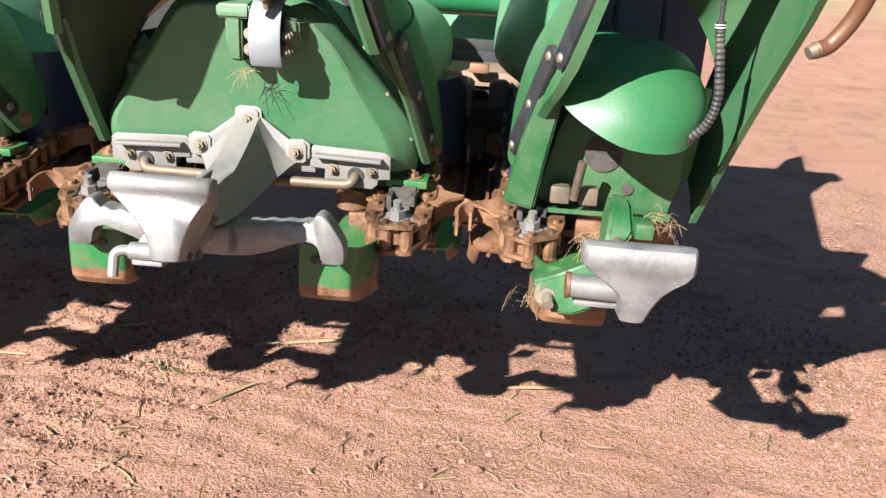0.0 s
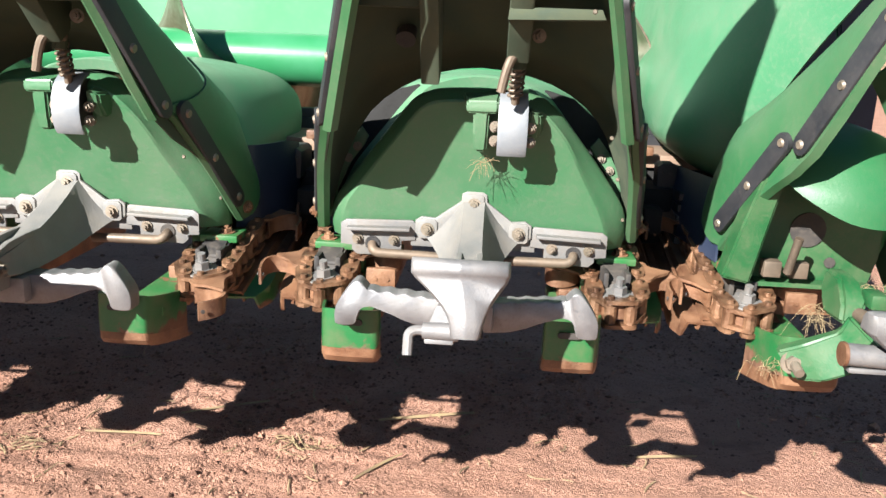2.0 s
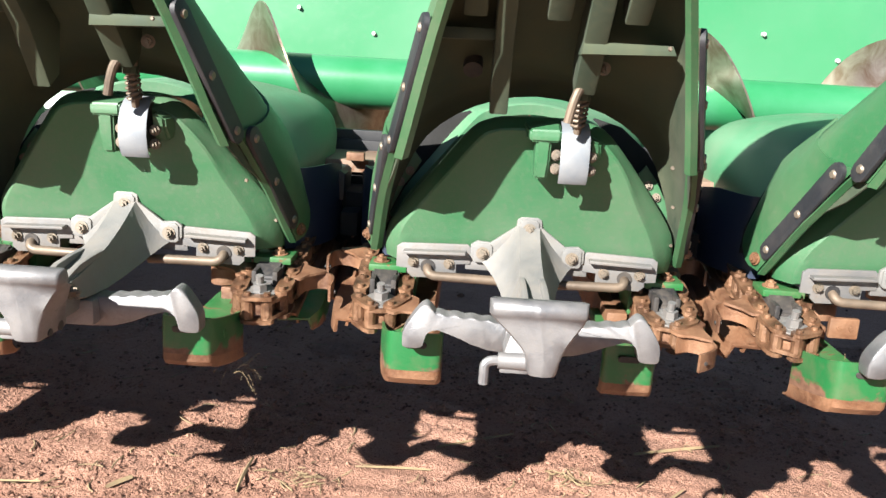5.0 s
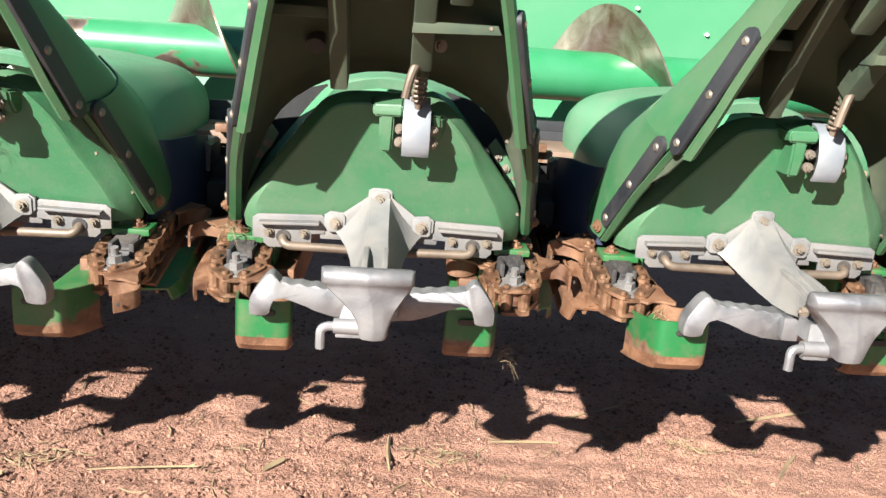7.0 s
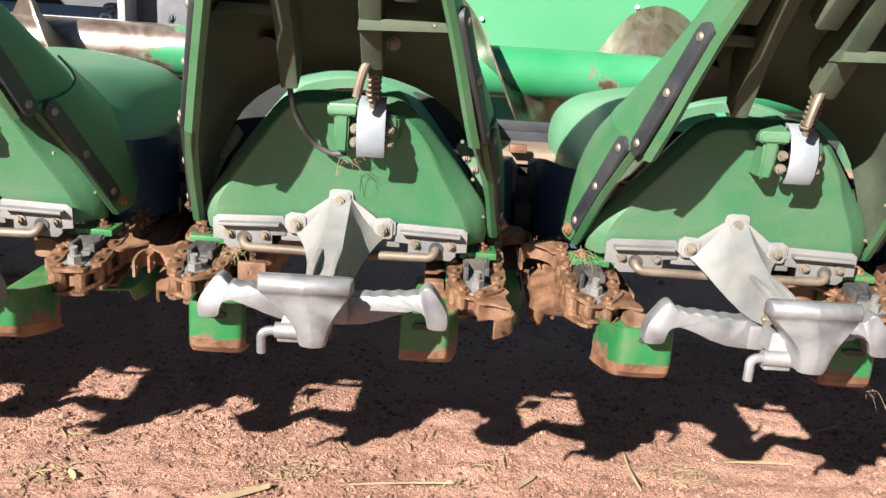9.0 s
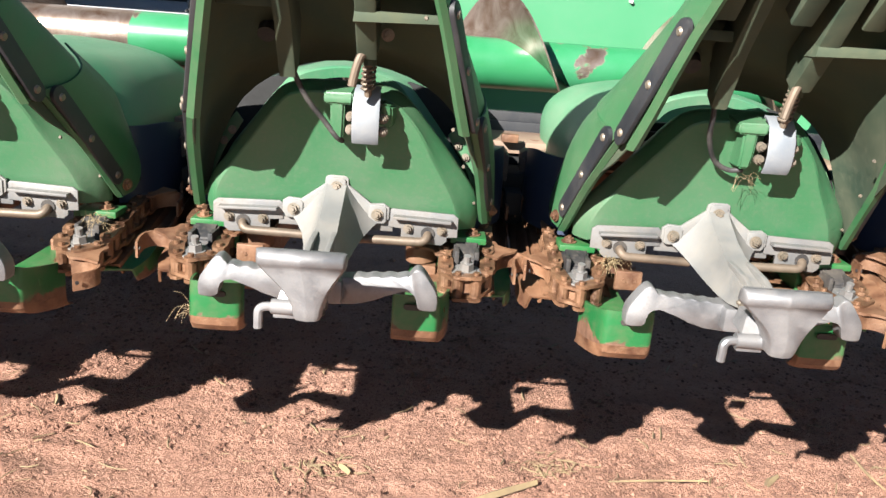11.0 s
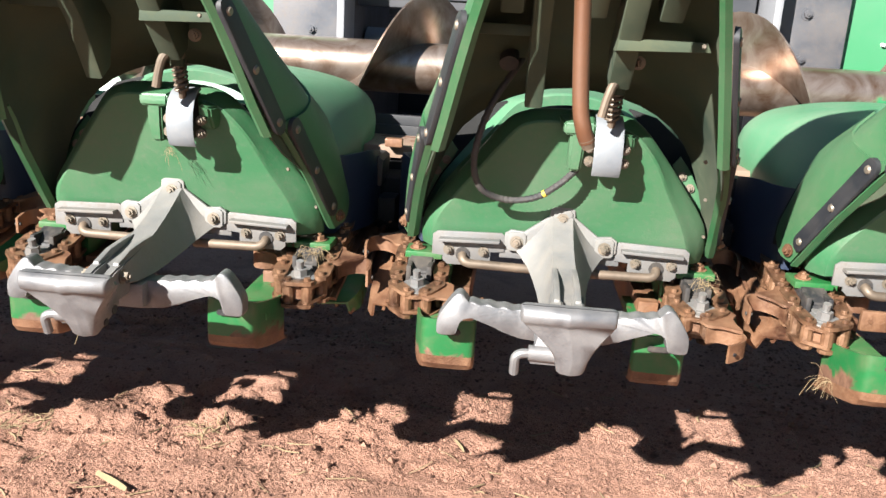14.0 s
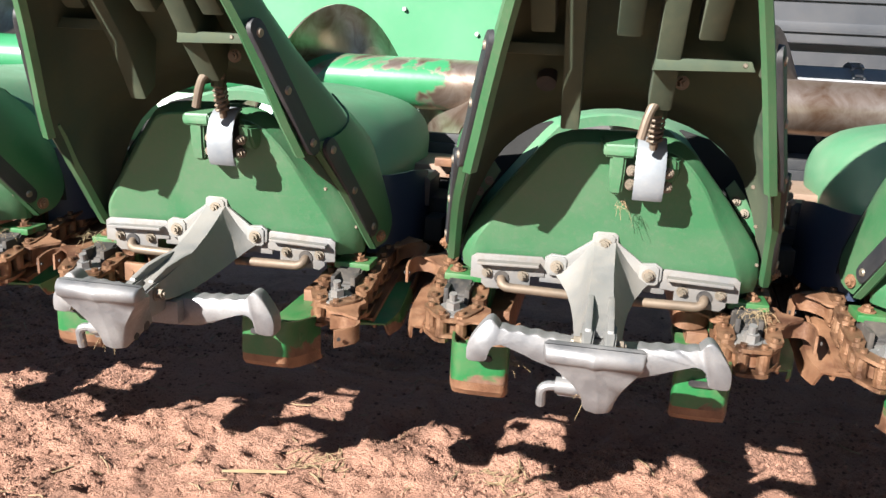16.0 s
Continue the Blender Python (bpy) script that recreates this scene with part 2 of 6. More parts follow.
def ground_material():
    m, t, b = node_mat("red_dirt", 0.95, 0, 0.15)
    p = coords(t)
    c = mix_col(t, noise_fac(t, p, 1.3, 0.3, 0.7, 8), (0.293, 0.156, 0.108), (0.35, 0.199, 0.144))
    c = mix_col(t, math_node(t, "MULTIPLY", noise_fac(t, p, 38, 0.45, 0.75, 8), 0.55), c, (0.228, 0.118, 0.0798))
    c = mix_col(t, math_node(t, "MULTIPLY", noise_fac(t, p, 3.6, 0.50, 0.72, 10, 1.0), 0.75), c, (0.16, 0.0912, 0.0646))
    c = mix_col(t, math_node(t, "MULTIPLY", noise_fac(t, p, 150, 0.62, 0.72, 3), 0.5), c, (0.41, 0.281, 0.213))
    c = mix_col(t, math_node(t, "MULTIPLY", noise_fac(t, p, 110, 0.60, 0.66, 4), 0.8), c, (0.0684, 0.0342, 0.0251))
    # dry grass cover far behind the machine
    sep = t.nodes.new("ShaderNodeSeparateXYZ")
    t.links.new(p, sep.inputs[0])
    far = t.nodes.new("ShaderNodeMapRange")
    far.inputs["From Min"].default_value = 19.0
    far.inputs["From Max"].default_value = 22.0
    t.links.new(math_node(t, "ADD", sep.outputs[1], math_node(t, "MULTIPLY", noise_fac(t, p, 0.6, 0.2, 0.8, 6), 3.0)), far.inputs["Value"])
    c = mix_col(t, math_node(t, "MULTIPLY", far.outputs[0], 0.8), c, mix_col(t, noise_fac(t, p, 2.5, 0.3, 0.7, 9), (0.228, 0.163, 0.0912), (0.334, 0.251, 0.152)))
    # crumbs: rounded cells in two sizes, thick in some patches and thin in others
    h = math_node(t, "ADD", noise_fac(t, p, 55, 0.2, 0.8, 9), math_node(t, "MULTIPLY", noise_fac(t, p, 190, 0.3, 0.8, 4), 0.4))
    thick = noise_fac(t, p, 3.1, 0.44, 0.66, 7, 0.8)
    for size, weight in ((105, 0.85), (230, 0.45)):
        v = t.nodes.new("ShaderNodeTexVoronoi")
        v.inputs["Scale"].default_value = size
        t.links.new(p, v.inputs["Vector"])
        sc = t.nodes.new("ShaderNodeSeparateColor")
        t.links.new(v.outputs["Color"], sc.inputs[0])
        keep = t.nodes.new("ShaderNodeMapRange")
        keep.inputs["From Min"].default_value = 0.60
        keep.inputs["From Max"].default_value = 0.95
        t.links.new(sc.outputs[0], keep.inputs["Value"])
        dome = t.nodes.new("ShaderNodeMapRange")
        dome.inputs["From Min"].default_value = 0.55
        dome.inputs["From Max"].default_value = 0.10
        t.links.new(v.outputs["Distance"], dome.inputs["Value"])
        crumb = math_node(t, "MULTIPLY", math_node(t, "MULTIPLY", keep.outputs[0], dome.outputs[0]), math_node(t, "ADD", 0.06, math_node(t, "MULTIPLY", math_node(t, "MULTIPLY", thick, thick), 0.95)))
        h = math_node(t, "ADD", h, math_node(t, "MULTIPLY", crumb, weight * 1.1))
        shade = mix_col(t, sc.outputs[1], (0.076, 0.0418, 0.0304), (0.334, 0.198, 0.144))
        c = mix_col(t, math_node(t, "MULTIPLY", crumb, 0.75), c, shade)
    t.links.new(c, b.inputs["Base Color"])
    bump(t, b, h, 1.0, 0.010)
    return m


M_DIRT = ground_material()


def stone_material():
    m, t, b = node_mat("dirt_clods", 0.95, 0, 0.1)
    r = t.nodes.new("ShaderNodeNewGeometry")
    c = mix_col(t, r.outputs["Random Per Island"], (0.080, 0.042, 0.031), (0.285, 0.158, 0.112))
    t.links.new(c, b.inputs["Base Color"])
    bump(t, b, noise_fac(t, coords(t), 200, 0.2, 0.8, 6), 0.5, 0.002)
    return m


M_CLOD = stone_material()

# ---- building helpers ----
ORIGIN = {}


def thing(name, origin, label, category, group="", kind=""):
    ob = new(name)
    ob.empty_display_size = 0.05
    ob.location = origin
    ORIGIN[ob.name] = Vector(origin)
    return tagged(ob, label, category, group, kind)


def finish(bm, mat, name, angle=32):
    me = bpy.data.meshes.new(name)
    bmesh.ops.recalc_face_normals(bm, faces=bm.faces)
    bm.to_mesh(me)
    bm.free()
    me.materials.append(mat)
    for f in me.polygons:
        f.use_smooth = True
    me.set_sharp_from_angle(angle=radians(angle))
    return me


def part(name, bm, mat, parent, label="", at=None, angle=32):
    """One mesh under a thing or a part; the bmesh holds places in the thing's own plan, before it is moved to its origin."""
    o = Vector(at) if at else ORIGIN[parent.name]
    bmesh.ops.translate(bm, verts=bm.verts, vec=-o)
    ob = new(name, finish(bm, mat, name, angle))
    ob.parent = parent
    ORIGIN[ob.name] = o
    if label:
        ob["label"] = label
    return ob


def solo(name, bm, mat, label, category, group="", kind="", angle=32):
    return tagged(new(name, finish(bm, mat, name, angle)), label, category, group, kind)


def box(bm, lo, hi, bevel=0.002, m=None):
    vs = [bm.verts.new((x, y, z)) for x in (lo[0], hi[0]) for y in (lo[1], hi[1]) for z in (lo[2], hi[2])]
    fs = [bm.faces.new([vs[i] for i in q]) for q in ((0, 1, 3, 2), (4, 6, 7, 5), (0, 4, 5, 1), (2, 3, 7, 6), (0, 2, 6, 4), (1, 5, 7, 3))]
    if m is not None:
        bmesh.ops.transform(bm, matrix=m, verts=vs)
    if bevel:
        es = list({e for f in fs for e in f.edges})
        bmesh.ops.bevel(bm, geom=es, offset=bevel, segments=2, affect="EDGES", profile=0.6)
    return bm


def loft(bm, rings, closed=True, caps=True):
    """Skin of rings that have the same number of points."""
    rows = [[bm.verts.new(p) for p in r] for r in rings]
    n = len(rows[0])
    for a, b in zip(rows, rows[1:]):
        for i in range(n if closed else n - 1):
            j = (i + 1) % n
            bm.faces.new((a[i], a[j], b[j], b[i]))
    if caps and closed:
        bm.faces.new(rows[0][::-1])
        bm.faces.new(rows[-1])
    return rows


def frame_of(d):
    d = Vector(d).normalized()
    a = d.orthogonal().normalized()
    return a, d.cross(a)


def rod(bm, a, b, r, r2=None, n=14):
    a, b = Vector(a), Vector(b)
    u, v = frame_of(b - a)
    r2 = r if r2 is None else r2
    ring = lambda c, q: [c + q * (math.cos(k * math.tau / n) * u + math.sin(k * math.tau / n) * v) for k in range(n)]
    loft(bm, [ring(a, r), ring(b, r2)])
    return bm


def smooth_path(pts, per=6):
    """A Catmull-Rom line through the points."""
    pts = [Vector(p) for p in pts]
    ex = [pts[0] * 2 - pts[1]] + pts + [pts[-1] * 2 - pts[-2]]
    out = []
    for i in range(1, len(ex) - 2):
        p0, p1, p2, p3 = ex[i - 1:i + 3]
        for k in range(per):
            s = k / per
            out.append(0.5 * (2 * p1 + (p2 - p0) * s + (2 * p0 - 5 * p1 + 4 * p2 - p3) * s * s + (3 * p1 - p0 - 3 * p2 + p3) * s ** 3))
    return out + [pts[-1]]


def pipe(bm, pts, r, n=10, per=6, ribs=0.0):
    path = smooth_path(pts, per) if per else [Vector(p) for p in pts]
    rings, u = [], None
    for i, c in enumerate(path):
        d = (path[min(i + 1, len(path) - 1)] - path[max(i - 1, 0)]).normalized()
        u = frame_of(d)[0] if u is None else (u - d * u.dot(d)).normalized()
        v = d.cross(u)
        q = (r(i / (len(path) - 1)) if callable(r) else r) * (1 + (ribs if i % 2 else 0))
        rings.append([c + q * (math.cos(k * math.tau / n) * u + math.sin(k * math.tau / n) * v) for k in range(n)])
    loft(bm, rings)
    return bm


def slab(bm, outline, axis, a, b, bevel=0.0025, segs=2):
    """A flat outline, given in the two other axes, thickened from a to b along the axis."""
    def at(p, c):
        return {"x": (c, p[0], p[1]), "y": (p[0], c, p[1]), "z": (p[0], p[1], c)}[axis]
    lo, hi = [bm.verts.new(at(p, a)) for p in outline], [bm.verts.new(at(p, b)) for p in outline]
    fs = [bm.faces.new(lo[::-1]), bm.faces.new(hi)]
    n = len(outline)
    for i in range(n):
        fs.append(bm.faces.new((lo[i], lo[(i + 1) % n], hi[(i + 1) % n], hi[i])))
    if bevel:
        bmesh.ops.recalc_face_normals(bm, faces=fs)
        es = [e for e in {e for f in fs[:2] for e in f.edges}]
        bmesh.ops.bevel(bm, geom=es, offset=bevel, segments=segs, affect="EDGES", profile=0.6, clamp_overlap=True)
    return bm


def bolt(bm, p, d, r=0.009, h=0.007, washer=1.45):
    """Hexagon head on a washer, pointing along d."""
    p, d = Vector(p), Vector(d).normalized()
    rod(bm, p, p + d * 0.0025, r * washer, n=14)
    rod(bm, p + d * 0.002, p + d * (0.002 + h), r, r * 0.93, n=6)
    rod(bm, p + d * h, p + d * (h + 0.006), r * 0.5, r * 0.4, n=8)
    return bm


def sheet(bm, rows, thick, closed=False):
    """A bent sheet through rows of points, thickened along its normals."""
    R = [[Vector(p) for p in r] for r in rows]
    nr, nc = len(R), len(R[0])
    off = []
    for i in range(nr):
        line = []
        for j in range(nc):
            du = R[i][min(j + 1, nc - 1)] - R[i][max(j - 1, 0)]
            dv = R[min(i + 1, nr - 1)][j] - R[max(i - 1, 0)][j]
            nrm = du.cross(dv)
            line.append(R[i][j] + (nrm.normalized() if nrm.length > 1e-9 else Vector((0, 0, 1))) * thick)
        off.append(line)
    A = [[bm.verts.new(p) for p in r] for r in R]
    B = [[bm.verts.new(p) for p in r] for r in off]
    for i in range(nr - 1):
        for j in range(nc - 1):
            bm.faces.new((A[i][j], A[i][j + 1], A[i + 1][j + 1], A[i + 1][j]))
            bm.faces.new((B[i][j], B[i + 1][j], B[i + 1][j + 1], B[i][j + 1]))
    for i in range(nr - 1):
        for j in (0, nc - 1):
            bm.faces.new((A[i][j], A[i + 1][j], B[i + 1][j], B[i][j]))
    for j in range(nc - 1):
        for i in (0, nr - 1):
            bm.faces.new((A[i][j], A[i][j + 1], B[i][j + 1], B[i][j]))
    return bm


def refine(pts, per=4):
    return smooth_path(pts, per)


B = bmesh.new
PITCH, X0 = 0.762, -0.25
HOODS = 11


def unit_x(k):
    return X0 - PITCH * k

# ---- ground: one sheet to the horizon ----
def value_noise(x, y, seed):
    xi, yi = np.floor(x).astype(np.int64), np.floor(y).astype(np.int64)
    xf, yf = x - xi, y - yi
    u, v = xf * xf * (3 - 2 * xf), yf * yf * (3 - 2 * yf)

    def lattice(a, b):
        h = (a * 374761393 + b * 668265263 + seed * 974634777) & 0x7FFFFFFF
        h = (h ^ (h >> 13)) * 1274126177 & 0x7FFFFFFF
        return ((h ^ (h >> 16)) & 0xFFFF) / 65535.0
    return (lattice(xi, yi) * (1 - u) + lattice(xi + 1, yi) * u) * (1 - v) + (lattice(xi, yi + 1) * (1 - u) + lattice(xi + 1, yi + 1) * u) * v


GROUND_Z = 0.08


def ground_height(x, y):
    """Packed dirt: low swells, crumbs and trodden crests, rougher towards the far rows, with faint wheel prints."""
    far = np.clip((-3.6 - x) / 1.6, 0, 1)
    amp = 0.42 + 0.50 * far * far * (3 - 2 * far)
    h = 0.012 * (value_noise(x * 1.7, y * 1.7, 1) - 0.5)
    h = h + amp * 0.022 * (value_noise(x * 4.2, y * 6.5, 2) - 0.5)
    h = h + amp * 0.013 * (value_noise(x * 13, y * 17, 3) - 0.5)
    rough = np.clip(value_noise(x * 1.9, y * 2.3, 9) * 2.2 - 0.55, 0.12, 1)
    h = h + (0.4 + 0.6 * amp) * 0.016 * rough * np.maximum(0, value_noise(x * 27, y * 31, 4) - 0.5)
    h = h + (0.5 + 0.5 * amp) * 0.011 * rough * (value_noise(x * 55, y * 55, 5) - 0.5)
    ridge = 1 - np.abs(value_noise(x * 8.5 + 2.2, y * 10.5, 15) * 2 - 1)
    h = h + amp * 0.024 * (0.35 + 0.65 * rough) * (ridge ** 3 - 0.35)
    fold = 1 - np.abs(value_noise(x * 17 + 5.1, y * 24, 16) * 2 - 1)
    h = h + amp * 0.011 * rough * fold ** 2
    # tyre lug prints: short slanted ridges in broad patches, clearer under the header
    lug = np.sin((y * 1.0 + x * 0.22) * 58.0 + 7.0 * value_noise(x * 2.1, y * 2.1, 12))
    patch = np.clip(value_noise(x * 0.8 + 3.1, y * 1.0, 7) * 3.0 - 1.15, 0, 1)
    return h + 0.0040 * patch * (1 - 0.6 * np.clip((x + 0.9) / 0.8, 0, 1)) * np.clip(lug * 1.5, -1, 1) * np.clip(value_noise(x * 4.5, y * 4.5, 13) * 2.2 - 0.5, 0, 1)


def axis_steps(lo, hi, step, far):
    mid = list(np.arange(lo, hi + 1e-6, step))
    out, s = [], step
    while hi + sum(out) < far:
        s *= 1.35
        out.append(s)
    up = list(hi + np.cumsum(out))
    down = list(lo - np.cumsum(out))[::-1]
    return np.array(down + mid + up)


gx, gy = axis_steps(-7.6, 2.6, 0.014, 700), axis_steps(1.75, 4.0, 0.013, 700)
GX, GY = np.meshgrid(gx, gy)
near = np.exp(-np.maximum(0, np.hypot(np.maximum(0, np.abs(GX + 2.5) - 5.1), np.maximum(0, np.abs(GY - 2.875) - 1.125)) - 0.02) * 14.0)
GZ = GROUND_Z + ground_height(GX, GY) * near
# the yard rises gently behind the machine
GZ = GZ + 0.045 * np.clip(GY - 9, 0, 160) + 0.10 * np.clip((GY - 9) / 6, 0, 1) * (value_noise(GX * 0.35, GY * 0.35, 21) - 0.5)
gme = bpy.data.meshes.new("ground")
nx, ny = len(gx), len(gy)
idx = np.arange(nx * ny).reshape(ny, nx)
quads = np.stack([idx[:-1, :-1], idx[:-1, 1:], idx[1:, 1:], idx[1:, :-1]], -1).reshape(-1, 4)
gme.from_pydata(np.stack([GX, GY, GZ], -1).reshape(-1, 3).tolist(), [], quads.tolist())
for f in gme.polygons:
    f.use_smooth = True
gme.materials.append(M_DIRT)
tagged(new("ground", gme), "dry reddish packed dirt yard with clods and ruts", "ground", kind="structure")


def h_at(x, y):
    return GROUND_Z + float(ground_height(np.array([x]), np.array([y]))[0])


# ---- the header's own frame: trough, back sheet, floor, beams ----
AUGER_Y, AUGER_Z, TUBE_R = 2.72, 1.214, 0.074
XR, XL = 0.55, unit_x(HOODS - 1) - 0.80      # ends of the header
XF = unit_x(5)                               # middle of the feeder opening
back = thing("back_sheet", (XF, 3.1, 1.0), "bright green painted sheet steel back wall of the corn header", "machine panel", kind="structure")
for a, b_ in ((XL, XF - 0.68), (XF + 0.68, XR)):
    bm = B()
    prof = [(3.02, 0.97), (3.07, 1.02), (3.10, 1.10), (3.115, 1.22), (3.125, 1.40), (3.135, 1.70), (3.14, 1.98)]
    sheet(bm, [[(a, p.y, p.z) for p in refine([(0, y, z) for y, z in prof], 3)],
               [(b_, p.y, p.z) for p in refine([(0, y, z) for y, z in prof], 3)]], 0.006)
    part("panel", bm, M_BACK, back)
bm = B()
for k in range(HOODS):
    for du, z in ((0.30, 1.36), (0.05, 1.43), (-0.22, 1.50)):
        x = unit_x(k) + du
        if abs(x - XF) > 0.85:
            rod(bm, (x, 3.125, z), (x, 3.112, z), 0.008, 0.006, 10)
part("rivet", bm, M_WHITE, back, "pale rivet heads")
bm = B()
box(bm, (XL, 3.06, 1.98), (XR, 3.22, 2.06), 0.008)
part("top_beam", bm, M_GREEN, back)
for x in (XF - 0.68, XF + 0.68):
    bm = B()
    box(bm, (x - 0.012, 2.98, 0.95), (x + 0.012, 3.16, 1.98), 0.004)
    part("throat_post", bm, M_GREYF, back, "grey steel edge of the feeder opening")

tray = thing("auger_trough", (XF, 2.7, 0.97), "worn steel trough floor beneath the cross auger", "machine floor", kind="structure")
bm = B()
prof = [(2.30, 0.985), (2.36, 1.0), (2.44, 0.985), (2.55, 0.955), (2.72, 0.945), (2.90, 0.955), (3.02, 0.985)]
sheet(bm, [[(XL, p.y, p.z) for p in refine([(0, y, z) for y, z in prof], 3)], [(XR, p.y, p.z) for p in refine([(0, y, z) for y, z in prof], 3)]], -0.006)
part("trough_sheet", bm, M_DECK, tray)
bm = B()
box(bm, (XL, 2.33, 0.86), (XR, 2.47, 0.975), 0.006)
part("front_beam", bm, M_RUST, tray, "rusty square beam")
bm = B()
box(bm, (XL, 2.48, 1.000), (XR, 2.50, 1.075), 0.003)
box(bm, (XL, 2.497, 1.06), (XR, 2.52, 1.10), 0.003)
part("wiper_strip", bm, M_STRIP, tray, "dark steel crop lip")
bm = B()
box(bm, (XL, 2.27, 1.02), (XR, 2.475, 1.05), 0.003)
part("deck_shelf", bm, M_DECK, tray, "worn beige deck shelf")

# end wall of the header beside the last row
bm = B()
slab(bm, [(2.28, 0.90), (3.50, 0.90), (3.86, 1.85), (3.80, 2.0), (3.0, 1.61), (2.28, 1.255)], "x", XR - 0.02, XR, 0.003)
solo("header_end_sheet", bm, M_BACK, "green painted end sheet of the corn header", "machine panel", kind="structure")
bm = B()
slab(bm, [(2.28, 0.90), (3.50, 0.90), (3.86, 1.85), (3.80, 2.0), (3.0, 1.61), (2.28, 1.255)], "x", XL, XL + 0.02, 0.003)
solo("header_end_sheet", bm, M_BACK, "green painted end sheet of the corn header", "machine panel", kind="structure")

# ---- feeder opening and the machine behind it ----
feeder = thing("feeder_house", (XF, 3.3, 1.2), "grey steel feeder throat with slat conveyor behind the auger", "feeder house")
for x in (XF - 0.69, XF + 0.69):
    bm = B()
    box(bm, (x - 0.02, 3.17, 0.9), (x + 0.02, 4.5, 1.9), 0.004)
    part("side_wall", bm, M_PLATEF, feeder)
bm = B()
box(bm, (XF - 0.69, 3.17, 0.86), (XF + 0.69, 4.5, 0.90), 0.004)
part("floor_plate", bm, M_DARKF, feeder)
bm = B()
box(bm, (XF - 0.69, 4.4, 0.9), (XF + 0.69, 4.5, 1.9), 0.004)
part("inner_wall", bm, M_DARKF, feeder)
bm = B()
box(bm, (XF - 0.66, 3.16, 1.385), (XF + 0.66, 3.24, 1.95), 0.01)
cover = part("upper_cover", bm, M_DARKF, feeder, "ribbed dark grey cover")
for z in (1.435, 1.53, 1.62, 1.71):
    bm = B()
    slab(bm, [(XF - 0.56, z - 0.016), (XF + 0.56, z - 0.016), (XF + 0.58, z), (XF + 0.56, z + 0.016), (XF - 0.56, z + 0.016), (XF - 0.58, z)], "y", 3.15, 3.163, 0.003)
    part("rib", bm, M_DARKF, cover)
bm = B()
rod(bm, (XF - 0.66, 3.40, 1.215), (XF + 0.66, 3.40, 1.215), 0.10, n=28)
part("drum", bm, M_GREYF, feeder, "bare steel front drum")
for x in (XF - 0.45, XF + 0.03, XF + 0.50):
    bm = B()
    for j in range(16):
        a = j / 16 * math.tau
        c = Vector((x, 3.40 + 0.111 * math.cos(a), 1.215 + 0.111 * math.sin(a)))
        mm = Matrix.Translation(c) @ Matrix.Rotation(a, 4, "X")
        box(bm, (-0.020, -0.006, -0.014), (-0.013, 0.006, 0.014), 0.001, mm)
        box(bm, (0.013, -0.006, -0.014), (0.020, 0.006, 0.014), 0.001, mm)
        rod(bm, c + Vector((-0.02, 0, 0)), c + Vector((0.02, 0, 0)), 0.006, n=8)
    part("slat_chain", bm, M_GREYF, feeder)
bm = B()
for j in range(4):
    y = 3.5 + 0.2 * j
    box(bm, (XF - 0.6, y, 1.36), (XF + 0.66, y + 0.012, 1.42), 0.002)
part("slat", bm, M_GREYF, feeder)
for s, x in ((-1, XF - 0.93), (1, XF + 0.93)):
    bm = B()
    box(bm, (min(x - 0.26 * s, x), 3.085, 1.05), (max(x - 0.26 * s, x), 3.10, 1.62), 0.004)
    for z in (1.16, 1.30, 1.44):
        bolt(bm, (x - 0.13 * s, 3.085, z), (0, -1, 0), 0.013, 0.009)
    part("stripper_plate", bm, M_PLATEF, feeder, "bolted galvanised stripper plate")

# ---- cross auger ----
auger = thing("cross_auger", (XF, AUGER_Y, AUGER_Z), "green cross auger tube worn to brown steel with spiral flighting", "auger")
bm = B()
rod(bm, (XL + 0.03, AUGER_Y, AUGER_Z), (XR - 0.03, AUGER_Y, AUGER_Z), TUBE_R, n=40)
part("tube", bm, M_AUGER, auger)


def flighting(x0, x1, hand, crest, pitch=0.60, r1=0.213):
    """A spiral ribbon from x0 to x1 round the auger tube, with one of its crests on top at x = crest."""
    phase = math.pi / 2 - hand * (crest - x0) / pitch * math.tau
    n = int(abs(x1 - x0) / pitch * 40)
    rows = []
    for i in range(n + 1):
        x = x0 + (x1 - x0) * i / n
        a = phase + hand * (x - x0) / pitch * math.tau
        c, s = math.cos(a), math.sin(a)
        rows.append([(x, AUGER_Y + r * c, AUGER_Z + r * s) for r in (TUBE_R - 0.003, 0.13, 0.18, r1)])
    bm = B()
    sheet(bm, rows, 0.005)
    return bm


part("flight", flighting(XR - 0.05, XF + 0.16, 1, -1.15), M_FLIGHT, auger, "worn flighting")
part("flight", flighting(XL + 0.05, XF - 0.16, -1, -4.42), M_FLIGHT, auger, "worn flighting")

# ---- centre hood between two rows ----
def arch(half, k=1.0, dz=0.0, dw=0.0):
    """Left foot, over the crown, to the right foot, from the half profile of (half width, height)."""
    pts = [(-(w * k + dw), z + dz) for w, z in half]
    return pts + [(w * k + dw, z + dz) for w, z in half[-2::-1]]


